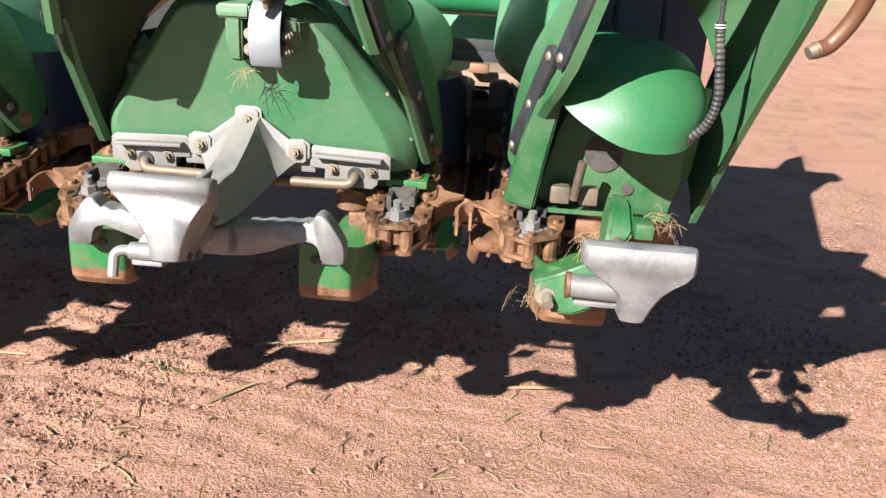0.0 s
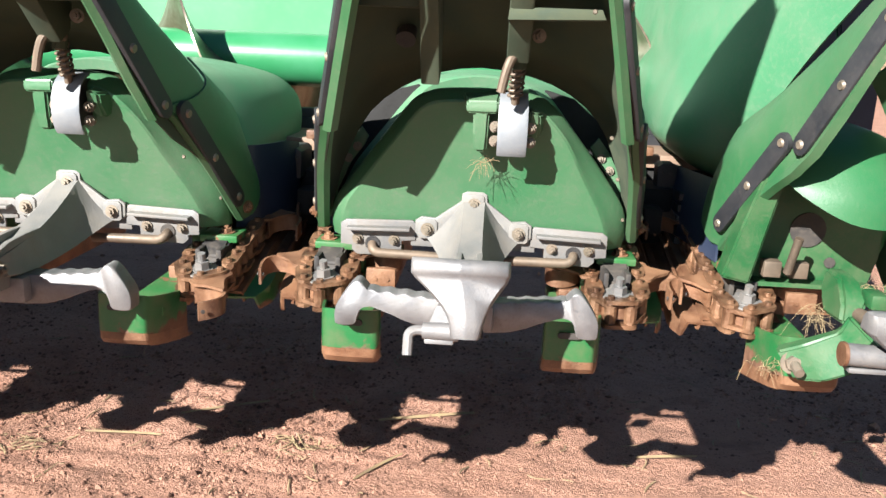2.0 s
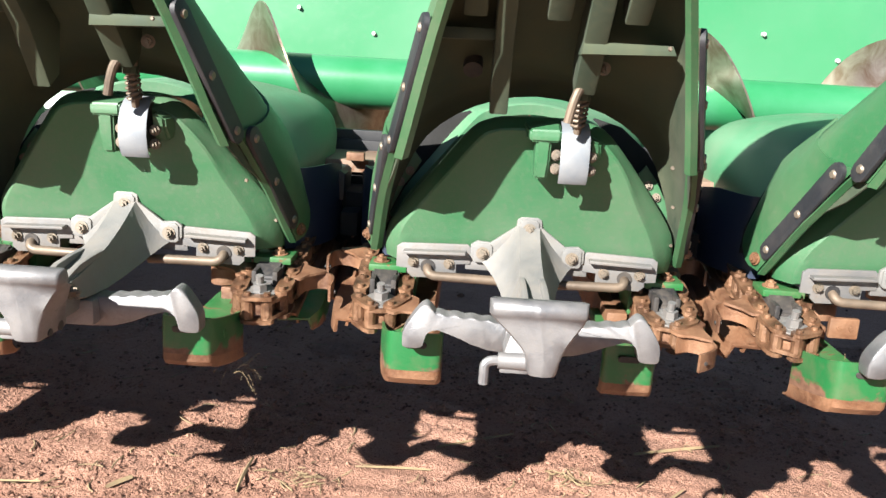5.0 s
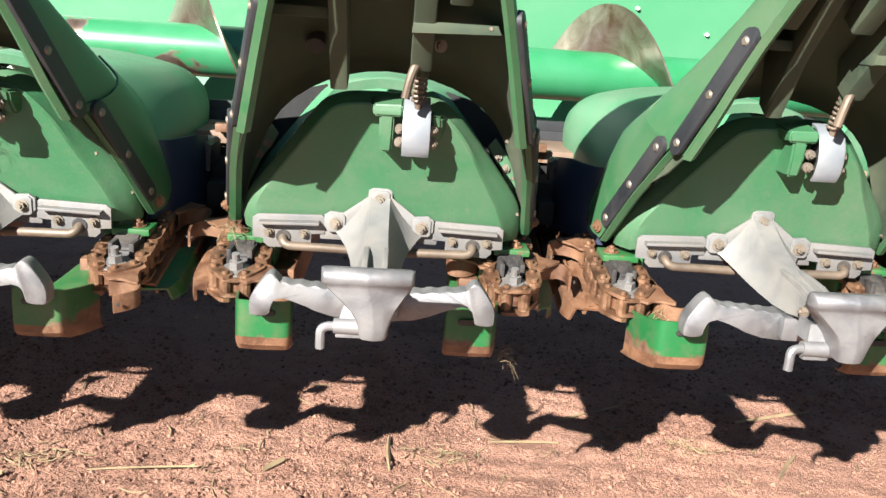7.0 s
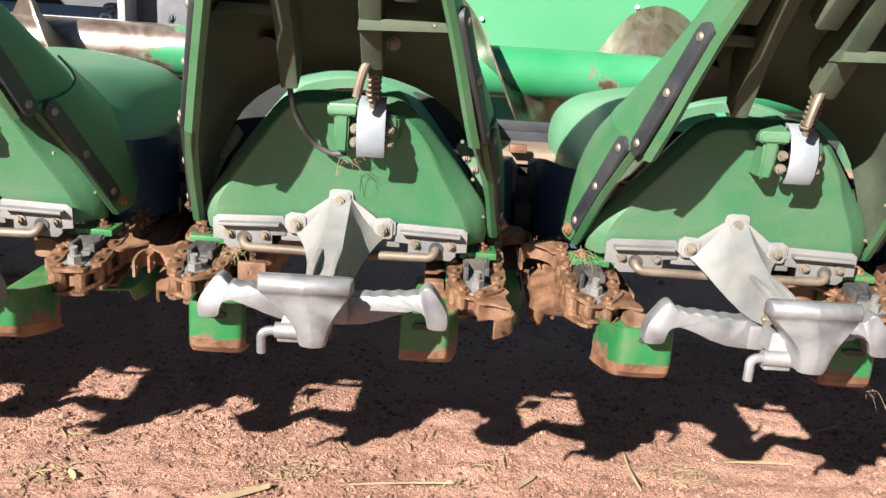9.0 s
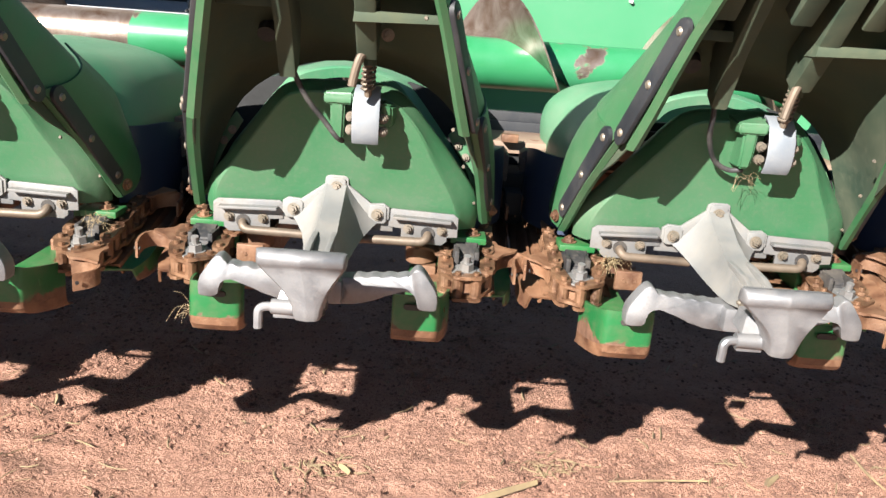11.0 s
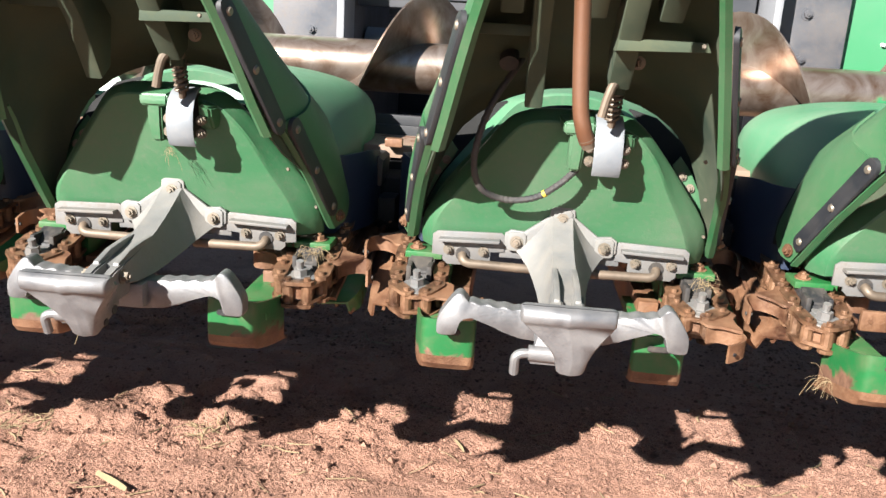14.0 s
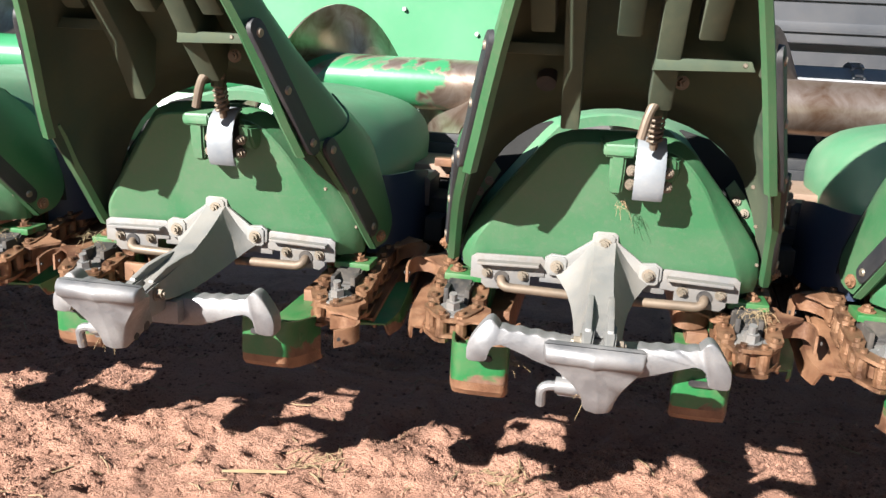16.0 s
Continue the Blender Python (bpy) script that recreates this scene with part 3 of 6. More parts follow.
# front cover: outer edge and face crease, from the right foot over the crown to the left foot
EDGE_R = [(0.284, 0.922), (0.286, 0.955), (0.276, 1.002), (0.232, 1.066), (0.180, 1.132), (0.132, 1.186), (0.098, 1.206), (0.050, 1.213)]
EDGE_L = [(0.050, 1.212), (0.090, 1.204), (0.120, 1.186), (0.166, 1.128), (0.216, 1.062), (0.262, 1.000), (0.274, 0.955), (0.272, 0.922)]
FOLD_R = [(0.246, 0.922), (0.248, 0.950), (0.232, 0.996), (0.192, 1.066), (0.160, 1.126), (0.120, 1.172), (0.088, 1.188), (0.046, 1.194)]
FOLD_L = [(0.046, 1.194), (0.082, 1.188), (0.106, 1.172), (0.150, 1.116), (0.198, 1.052), (0.240, 0.994), (0.252, 0.950), (0.250, 0.922)]
# rear cover: its front rim and its widest section
RIM = [(0.272, 0.985), (0.252, 1.020), (0.232, 1.050), (0.184, 1.110), (0.134, 1.172), (0.104, 1.205), (0.072, 1.218), (0.036, 1.226), (0.0, 1.229)]
REAR = [(0.286, 0.985), (0.296, 1.030), (0.302, 1.075), (0.300, 1.112), (0.284, 1.150), (0.238, 1.186), (0.162, 1.207), (0.080, 1.219), (0.0, 1.223)]


def face_y(z):
    return 1.832 - 0.33 * (z - 0.925)


def build_hood():
    hood = thing("row_hood", (0, 1.9, 0.92), "dusty green moulded row hood with grey mounting plates", "header hood", "row hoods of the corn header")
    bm = B()
    ring_of = lambda right, left: [(p.x, p.y) for p in refine([(x, z, 0) for x, z in right] + [(-x, z, 0) for x, z in left], 3)]
    edge, fold = ring_of(EDGE_R, EDGE_L), ring_of(FOLD_R, FOLD_L)
    foot = lambda r: r + [(r[-1][0] * (1 - q / 4) + r[0][0] * q / 4, r[0][1]) for q in (1, 2, 3)]
    edge, fold = foot(edge), foot(fold)
    cz = 1.03
    rings = [[(x * k, face_y(cz + (z - cz) * k) + dy, cz + (z - cz) * k) for x, z in fold] for k, dy in ((0.25, 0.0), (0.6, -0.001), (0.9, -0.001), (0.975, 0.0), (1.0, 0.003))]
    for q, dy in ((0.12, 0.008), (0.5, 0.020), (0.86, 0.033), (0.96, 0.039), (1.0, 0.050)):
        rings.append([(a[0] + (b_[0] - a[0]) * q, face_y(a[1] + (b_[1] - a[1]) * q) + dy, a[1] + (b_[1] - a[1]) * q) for a, b_ in zip(fold, edge)])
    for k, y in ((0.985, 0.062), (0.95, 0.070), (0.80, 0.072)):
        rings.append([(x * k, face_y(z) + y, 0.922 + (z - 0.922) * k) for x, z in edge])
    loft(bm, rings)
    part("front_cover", bm, M_HOOD, hood, angle=24)
    bm = B()
    full = lambda half: [(p.x, p.y) for p in refine([(x, z, 0) for x, z in arch(half)], 4)]
    rim, rear = full(RIM), full(REAR)
    rings = [[(x * 0.90, 1.934, 1.0 + (z - 1.0) * 0.90) for x, z in rim], [(x * 0.985, 1.928, 1.0 + (z - 1.0) * 0.985) for x, z in rim]]
    for q, y, k in ((0.0, 1.934, 1.0), (0.10, 1.955, 1.008), (0.28, 2.00, 1.014), (0.50, 2.08, 1.016), (0.75, 2.19, 1.014), (0.93, 2.30, 1.008), (1.0, 2.38, 1.0), (1.0, 2.42, 0.985), (1.0, 2.445, 0.95), (1.0, 2.455, 0.88)):
        rings.append([((a[0] + (b_[0] - a[0]) * q) * k, y, 0.985 + (a[1] + (b_[1] - a[1]) * q - 0.985) * (k if q == 1.0 else 1 + (k - 1) * 0.3)) for a, b_ in zip(rim, rear)])
    loft(bm, rings, closed=False)
    part("rear_cover", bm, M_DOME, hood, "pale green rear cover")
    # near-black sheets round the rear cover's front rim, painting the hollow's shade
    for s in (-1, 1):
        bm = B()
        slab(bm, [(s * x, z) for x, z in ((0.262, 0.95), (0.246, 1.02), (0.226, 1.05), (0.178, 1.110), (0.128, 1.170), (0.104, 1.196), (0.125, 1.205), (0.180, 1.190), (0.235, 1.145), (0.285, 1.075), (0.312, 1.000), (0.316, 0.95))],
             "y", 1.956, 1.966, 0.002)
        part("foam_seal", bm, M_CAVITY_SHADE, hood, "near-black sheet painting the shade of the hollow behind the hood cover")
    # dark crop liners on both flanks, under the rear cover
    for s in (-1, 1):
        bm = B()
        sheet(bm, [refine([(s * (x + dx), y, z - (0.012 if x > 0.350 and z > 1.0 else 0))
                           for x, y in ((0.262, 1.965), (0.300, 1.975), (0.326, 2.020), (0.345, 2.075), (0.352, 2.16))], 3) for z, dx in ((1.066, 0.0), (1.00, 0.003), (0.95, 0.004), (0.895, 0.004))], 0.005 * s)
        part("side_liner", bm, M_LINER, hood, "dark rubber side liner")
    # mounting plates with bent lips, bolts and retaining rods
    for s in (-1, 1):
        u = lambda x: s * x
        y = 1.803
        bm = B()
        slab(bm, [(u(0.106), 0.928), (u(0.106), 0.960), (u(0.112), 0.966), (u(0.236), 0.962), (u(0.246), 0.955), (u(0.246), 0.915), (u(0.225), 0.913), (u(0.225), 0.905),
                  (u(0.215), 0.896), (u(0.140), 0.898), (u(0.132), 0.908), (u(0.132), 0.926)], "y", y, y + 0.006, 0.0015)
        slab(bm, [(u(0.116), 0.9485), (u(0.116), 0.9545), (u(0.232), 0.951), (u(0.232), 0.945)], "y", y - 0.020, y + 0.002, 0.0015)
        plate = part("mount_plate", bm, M_ZINC, hood, "grey zinc mounting plate")
        for x in (0.146, 0.214):
            bm = B()
            bolt(bm, (u(x), y, 0.927), (0, -1, 0), 0.0072, 0.008)
            part("bolt", bm, M_BOLT, plate)
        bm = B()
        pipe(bm, [(u(0.186), 1.820, 0.917), (u(0.186), 1.800, 0.916), (u(0.183), 1.791, 0.910), (u(0.174), 1.788, 0.9055), (u(0.158), 1.788, 0.9045), (u(0.10), 1.789, 0.9035), (u(0.045), 1.791, 0.902)], 0.0090, 12, 5)
        part("retaining_rod", bm, M_PIN, hood, "rusty bent retaining rod")
        bm = B()
        rod(bm, (u(0.186), 1.8025, 0.919), (u(0.186), 1.8005, 0.919), 0.014, n=16)
        part("slot_eye", bm, M_BLACK, plate)
    bm = B()
    box(bm, (-0.115, 1.806, 0.917), (0.115, 1.814, 0.942), 0.002)
    part("cross_strap", bm, M_ZINC, hood)
    # latch fork: two moulded lugs and the pale curved catch between them
    bm = B()
    loft(bm, [[(-0.018, 1.706, 1.196), (0.033, 1.702, 1.198), (0.036, 1.77, 1.210), (-0.030, 1.77, 1.206)],
              [(-0.020, 1.704, 1.190), (0.034, 1.700, 1.191), (0.036, 1.78, 1.192), (-0.028, 1.78, 1.190)],
              [(-0.018, 1.706, 1.176), (0.033, 1.703, 1.177), (0.034, 1.79, 1.176), (-0.020, 1.79, 1.174)]])
    bmesh.ops.bevel(bm, geom=list(bm.edges), offset=0.003, segments=2, affect="EDGES")
    leg = B()
    loft(leg, [[(-0.008, 1.708, 1.184), (0.019, 1.708, 1.184), (0.020, 1.79, 1.184), (-0.008, 1.79, 1.184)],
               [(-0.007, 1.712, 1.140), (0.018, 1.712, 1.140), (0.020, 1.80, 1.140), (-0.008, 1.80, 1.140)],
               [(-0.005, 1.720, 1.110), (0.016, 1.720, 1.110), (0.018, 1.80, 1.110), (-0.007, 1.80, 1.110)]])
    bmesh.ops.bevel(leg, geom=list(leg.edges), offset=0.004, segments=2, affect="EDGES")
    part("latch_lug", leg, M_HOOD, hood)
    part("latch_lug", bm, M_HOOD, hood)
    bm = B()
    loft(bm, [[(0.086, 1.712, 1.184), (0.104, 1.722, 1.178), (0.118, 1.77, 1.178), (0.086, 1.77, 1.19)],
              [(0.086, 1.715, 1.160), (0.106, 1.724, 1.156), (0.120, 1.78, 1.156), (0.086, 1.78, 1.16)],
              [(0.090, 1.742, 1.134), (0.104, 1.748, 1.134), (0.112, 1.79, 1.134), (0.090, 1.79, 1.134)]])
    bmesh.ops.bevel(bm, geom=list(bm.edges), offset=0.004, segments=2, affect="EDGES")
    part("latch_lug", bm, M_HOOD, hood)
    bm = B()
    cur = [(1.742, 1.206), (1.722, 1.200), (1.708, 1.188), (1.699, 1.168), (1.697, 1.146), (1.700, 1.128), (1.706, 1.115), (1.711, 1.110)]
    sheet(bm, [[(0.036, y, z), (0.040, y - 0.0015, z), (0.078, y - 0.0015, z), (0.082, y, z)] for y, z in cur], -0.005)
    catch = part("latch_catch", bm, M_ROLLER, hood, "pale curved steel latch catch")
    bm = B()
    slab(bm, [(0.046, 1.200), (0.074, 1.200), (0.074, 1.120), (0.046, 1.120)], "y", 1.712, 1.765, 0.003)
    part("latch_block", bm, M_BLACK, catch)
    for x, d in ((0.030, -1), (0.090, 1)):
        for z in (1.154, 1.130):
            bm = B()
            rod(bm, (x, 1.722, z), (x, 1.714, z), 0.0095, n=12)
            bolt(bm, (x, 1.715, z), (0, -1, 0), 0.0070, 0.006, 1.2)
            part("bolt", bm, M_BOLT, catch)
    return hood


# ---- raised snout: hollow half cone, seen from below ----
TIP = (((0.070, 1.165, 1.760), (0.074, 1.205, 1.778), (0.068, 1.238, 1.796), (0.050, 1.257, 1.813), (0.027, 1.266, 1.823), (0.000, 1.270, 1.827)),
       ((0.020, 1.055, 1.905), (0.021, 1.085, 1.920), (0.018, 1.105, 1.935), (0.012, 1.118, 1.945), (0.006, 1.124, 1.950), (0.0, 1.126, 1.951)))
ROWS_OUT = (
    ((0.312, 1.858, 0.936), (0.328, 1.900, 0.945), (0.326, 1.945, 0.990), (0.278, 1.952, 1.110), (0.170, 1.952, 1.212), (0.0, 1.948, 1.262)),
    ((0.289, 1.738, 1.056), (0.312, 1.808, 1.070), (0.313, 1.868, 1.100), (0.264, 1.880, 1.188), (0.157, 1.880, 1.252), (0.0, 1.878, 1.288)),
    ((0.254, 1.602, 1.150), (0.277, 1.690, 1.166), (0.280, 1.757, 1.201), (0.225, 1.762, 1.256), (0.130, 1.756, 1.305), (0.000, 1.754, 1.331)),
    ((0.203, 1.472, 1.347), (0.214, 1.530, 1.365), (0.197, 1.564, 1.390), (0.147, 1.580, 1.425), (0.080, 1.587, 1.450), (0.000, 1.590, 1.462)),
    ((0.140, 1.325, 1.550), (0.147, 1.370, 1.567), (0.132, 1.401, 1.588), (0.098, 1.419, 1.612), (0.050, 1.428, 1.628), (0.000, 1.432, 1.635)),
) + TIP
ROWS_IN = (
    ((0.309, 1.876, 0.938), (0.292, 1.894, 0.985), (0.268, 1.886, 1.060), (0.212, 1.880, 1.158), (0.118, 1.872, 1.222), (0.0, 1.868, 1.247)),
    ((0.286, 1.756, 1.056), (0.279, 1.797, 1.085), (0.262, 1.820, 1.130), (0.208, 1.832, 1.206), (0.116, 1.826, 1.254), (0.0, 1.820, 1.278)),
    ((0.251, 1.600, 1.150), (0.253, 1.655, 1.170), (0.242, 1.704, 1.200), (0.200, 1.734, 1.256), (0.115, 1.742, 1.293), (0.0, 1.742, 1.311)),
    ((0.201, 1.470, 1.347), (0.205, 1.522, 1.361), (0.194, 1.554, 1.384), (0.152, 1.571, 1.417), (0.080, 1.576, 1.440), (0.0, 1.577, 1.450)),
    ((0.138, 1.323, 1.550), (0.140, 1.362, 1.563), (0.124, 1.390, 1.582), (0.091, 1.406, 1.603), (0.047, 1.415, 1.618), (0.000, 1.419, 1.625)),
    ((0.068, 1.163, 1.760), (0.069, 1.199, 1.774), (0.062, 1.228, 1.790), (0.046, 1.245, 1.805), (0.025, 1.254, 1.814), (0.000, 1.258, 1.818)),
)


PANEL = (((0.316, 1.880, 0.934), (0.329, 1.915, 0.945), (0.327, 1.950, 0.985), (0.300, 1.958, 1.060)),
         ((0.293, 1.754, 1.060), (0.312, 1.812, 1.072), (0.312, 1.868, 1.100), (0.285, 1.888, 1.150)),
         ((0.264, 1.626, 1.168), (0.284, 1.700, 1.180), (0.280, 1.760, 1.205), (0.240, 1.785, 1.240)))


def settle(p, w=1.0):
    """The lower flanks of the snout lean back a little and stand closer together at one side."""
    x, y, z = p
    back = float(np.interp(z, (0.95, 1.085, 1.15, 1.25, 1.335, 1.45), (0.0, 0.008, 0.026, 0.026, 0.044, 0.050)))
    return Vector((x + w * (0.016 if x < 0 else -0.010), y + w * back, z))


RIM_WEIGHT = (1.0, 0.85, 0.6, 0.3, 0.1, 0.0)


def snout_rows(src, swell=0.0):
    rows = []
    for i, r in enumerate(src):
        wide = swell if i < 2 else 0.0
        full = [settle((-x, y, z), w) for (x, y, z), w in zip(r, RIM_WEIGHT)]
        full += [settle((x + wide * math.sin(math.pi * min(1, x / 0.31)), y, z), w) for (x, y, z), w in list(zip(r, RIM_WEIGHT))[-2::-1]]
        rows.append(refine(full, 3))
    cols = [refine([row[j] for row in rows], 3) for j in range(len(rows[0]))]
    return [[c[i] for c in cols] for i in range(len(cols[0]))]


def strip(bm, a, b, w, out, t=0.008):
    """A flat wear strip with rounded ends from a to b; w its width direction, out its face."""
    a, b, w, out = Vector(a), Vector(b), Vector(w), Vector(out).normalized()
    d = (b - a).normalized()
    half = w.length / 2
    w = w.normalized()
    ring = []
    for c, s in ((b, 1), (a, -1)):
        for k in range(7):
            q = (k / 6 - 0.5) * math.pi
            ring.append(c + s * (d * math.cos(q) * half + w * math.sin(q) * half))
    loft(bm, [[p for p in ring], [p + out * t for p in ring], [c + (p - c) * 0.97 + out * (t + 0.001) for p in ring for c in [(a + b) / 2]]])
    return bm


def build_snout():
    sn = thing("divider_snout", (0, 1.8, 1.1), "raised hollow green divider snout showing its dusty olive inside", "divider snout", "raised snouts of the corn header")
    rows = snout_rows(ROWS_OUT)
    bm = B()
    sheet(bm, rows[6:], 0.004)
    part("outer_shell", bm, M_SNOUT, sn)
    # fixed side panels below the raised shell, open between them
    panel = [refine(r, 3) for r in PANEL]
    panel = [refine([r[j] for r in panel], 4) for j in range(len(panel[0]))]
    panel = [[c[i] for c in panel] for i in range(len(panel[0]))]
    for s in (-1, 1):
        bm = B()
        sheet(bm, [[settle((s * p.x, p.y, p.z)) for p in r] for r in panel], 0.004 * s)
        part("side_panel", bm, M_SNOUT, sn)
        bm = B()
        sheet(bm, [[settle(q) for q in ((s * (r[0].x + 0.003), r[0].y - 0.004, r[0].z - 0.003), (s * (r[0].x - 0.008), r[0].y - 0.006, r[0].z - 0.004), (s * (r[0].x - 0.016), r[0].y, r[0].z))] for r in panel], 0.004)
        part("panel_flange", bm, M_SNOUT, sn)
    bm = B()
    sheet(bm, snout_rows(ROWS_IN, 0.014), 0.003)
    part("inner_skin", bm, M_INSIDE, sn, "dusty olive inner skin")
    # rim flanges, turned inward, in two lengths a side
    for s in (-1, 1):
        for i0, i1, w0, w1 in ((6, 18, 0.016, 0.010),):
            bm = B()
            cut = [r[0] if s < 0 else r[-1] for r in rows][i0:i1 + 1]
            line = [[Vector((p.x + s * 0.004, p.y - 0.006, p.z - 0.003)), Vector((p.x - s * (w0 + (w1 - w0) * q) * 0.5, p.y - 0.010, p.z - 0.005)), Vector((p.x - s * (w0 + (w1 - w0) * q), p.y - 0.004, p.z - 0.002))]
                    for p, q in ((c, k / (i1 - i0)) for k, c in enumerate(cut))]
            sheet(bm, line, 0.004)
            part("rim_flange", bm, M_SNOUT, sn)
        # black wear strips along the outer flank, with rivets
        for a, b_, rv in (((0.260, 1.608, 1.172), (0.212, 1.478, 1.350), 3), ((0.312, 1.846, 0.985), (0.278, 1.662, 1.155), 3)):
            a, b_ = settle((s * a[0], a[1], a[2])), settle((s * b_[0], b_[1], b_[2]))
            out = Vector((s * 0.97, -0.20, -0.10)).normalized()
            w = out.cross(b_ - a).normalized() * 0.034
            d = (b_ - a).normalized() * 0.006
            bm = B()
            strip(bm, a - d, b_ + d, w, out)
            st = part("wear_strip", bm, M_STRIP, sn, "black rubber wear strip")
            for q in range(rv):
                bm = B()
                p = a.lerp(b_, q / (rv - 1)) + out * 0.008
                rod(bm, p, p + out * 0.004, 0.0085, 0.006, 12)
                part("rivet", bm, M_BOLT, st)
    for s in (-1, 1):
        bm = B()
        bolt(bm, settle((s * 0.326, 1.880, 0.958)), (s, -0.45, 0), 0.010, 0.006, 1.3)
        part("pivot_bolt", bm, M_RUST, sn)
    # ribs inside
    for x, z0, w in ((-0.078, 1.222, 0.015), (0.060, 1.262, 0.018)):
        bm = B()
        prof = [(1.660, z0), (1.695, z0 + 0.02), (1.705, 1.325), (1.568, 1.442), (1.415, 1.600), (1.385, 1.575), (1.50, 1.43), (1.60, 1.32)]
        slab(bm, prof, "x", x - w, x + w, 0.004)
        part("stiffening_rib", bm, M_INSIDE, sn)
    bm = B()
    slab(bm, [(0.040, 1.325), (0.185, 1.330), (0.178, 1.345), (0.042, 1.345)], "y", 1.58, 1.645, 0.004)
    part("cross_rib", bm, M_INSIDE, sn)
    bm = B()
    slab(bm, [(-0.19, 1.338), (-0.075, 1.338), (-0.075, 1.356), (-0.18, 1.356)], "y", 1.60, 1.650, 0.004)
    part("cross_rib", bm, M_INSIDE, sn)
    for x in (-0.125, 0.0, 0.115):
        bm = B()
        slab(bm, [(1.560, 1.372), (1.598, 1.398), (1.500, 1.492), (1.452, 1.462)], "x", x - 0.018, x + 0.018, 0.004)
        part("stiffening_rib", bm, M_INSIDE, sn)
    bm = B()
    rod(bm, (-0.124, 1.702, 1.290), (-0.124, 1.722, 1.306), 0.0165, n=20)
    part("drain_hole", bm, M_BLACK, sn, "round hole")
    # bolted tab at the arch and pale rivets along one rim
    for s in (-1, 1):
        bm = B()
        slab(bm, [(s * x, z) for x, z in ((0.214, 1.104), (0.228, 1.122), (0.252, 1.092), (0.276, 1.048), (0.296, 0.985), (0.300, 0.940), (0.286, 0.940), (0.272, 1.000), (0.248, 1.052), (0.226, 1.082))], "y", 1.917, 1.922, 0.002)
        tab = part("side_tab", bm, M_HOOD, sn)
        for x, z in ((0.236, 1.083), (0.254, 1.060)):
            bm = B()
            bolt(bm, (s * x, 1.917, z), (-0.3 * s, -0.9, 0), 0.0062, 0.005)
            part("bolt", bm, M_BOLT, tab)
    for q in (0.0, 0.27, 0.5, 0.99):
        bm = B()
        p = Vector((0.286, 1.842, 0.980)).lerp(Vector((0.229, 1.642, 1.150)), q / 0.5) if q < 0.5 else Vector((0.229, 1.642, 1.150)).lerp(Vector((0.170, 1.481, 1.344)), (q - 0.5) / 0.5)
        p = settle(p)
        rod(bm, p, p + Vector((0, -0.003, 0)), 0.0038, 0.0025, 8)
        part("rivet", bm, M_BOLT, sn)
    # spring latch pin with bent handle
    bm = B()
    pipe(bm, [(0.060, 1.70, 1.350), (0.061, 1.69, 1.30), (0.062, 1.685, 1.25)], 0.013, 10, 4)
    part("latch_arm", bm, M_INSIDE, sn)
    bm = B()
    rod(bm, (0.062, 1.690, 1.265), (0.060, 1.712, 1.185), 0.007, n=10)
    pin = part("latch_pin", bm, M_PIN, sn, "rusty spring latch pin")
    bm = B()
    a, b_ = Vector((0.062, 1.688, 1.262)), Vector((0.060, 1.708, 1.205))
    u, v = frame_of(b_ - a)
    pipe(bm, [a.lerp(b_, i / 48) + 0.0115 * (math.cos(i / 48 * 6.5 * math.tau) * u + math.sin(i / 48 * 6.5 * math.tau) * v) for i in range(49)], 0.0028, 6, 0)
    part("spring", bm, M_PIN, pin)
    bm = B()
    pipe(bm, [(0.070, 1.685, 1.268), (0.062, 1.668, 1.276), (0.050, 1.655, 1.268), (0.042, 1.652, 1.245), (0.036, 1.652, 1.215)], 0.0078, 10, 4)
    part("handle", bm, M_PIN, pin)
    bm = B()
    bolt(bm, (0.092, 1.69, 1.305), (0.2, -1, 0), 0.008, 0.010)
    part("bolt", bm, M_BOLT, sn)
    return sn


# ---- cast bracket with crossbar and two grip arms, bolted below each hood ----
def bracket_arm():
    """Three-eared base plate, a narrow spine and hollowed webs running forward."""
    bm = B()
    secs = [(1.803, 0.020, 1.012, 0.090, 0.940), (1.785, 0.019, 1.002, 0.076, 0.930), (1.755, 0.019, 0.986, 0.060, 0.915), (1.715, 0.019, 0.968, 0.050, 0.903),
            (1.670, 0.020, 0.953, 0.044, 0.896), (1.615, 0.022, 0.941, 0.040, 0.892), (1.565, 0.024, 0.934, 0.037, 0.894), (1.530, 0.025, 0.929, 0.034, 0.900)]
    rings = []
    for y, wt, zt, wb, zb in secs:
        m1, m2 = wt * 0.72 + wb * 0.28, wt * 0.42 + wb * 0.58
        z1, z2 = zt * 0.62 + zb * 0.38, zt * 0.28 + zb * 0.72
        half = [(wt, zt), (m1, z1), (m2, z2), (wb, zb), (wb * 0.8, zb - 0.004)]
        rings.append([(-x, y, z) for x, z in half[::-1]] + [(x, y, z) for x, z in half] + [(0, y + 0.012, zb + 0.014)])
    loft(bm, rings)
    slab(bm, [(-0.107, 0.968), (-0.095, 0.976), (-0.070, 0.974), (-0.024, 1.008), (-0.023, 1.022), (-0.014, 1.028), (0.014, 1.028), (0.023, 1.022), (0.024, 1.008), (0.070, 0.974), (0.095, 0.976), (0.107, 0.968),
              (0.107, 0.945), (0.098, 0.934), (0.06, 0.930), (-0.06, 0.930), (-0.098, 0.934), (-0.107, 0.945)], "y", 1.798, 1.807, 0.0035)
    return bm
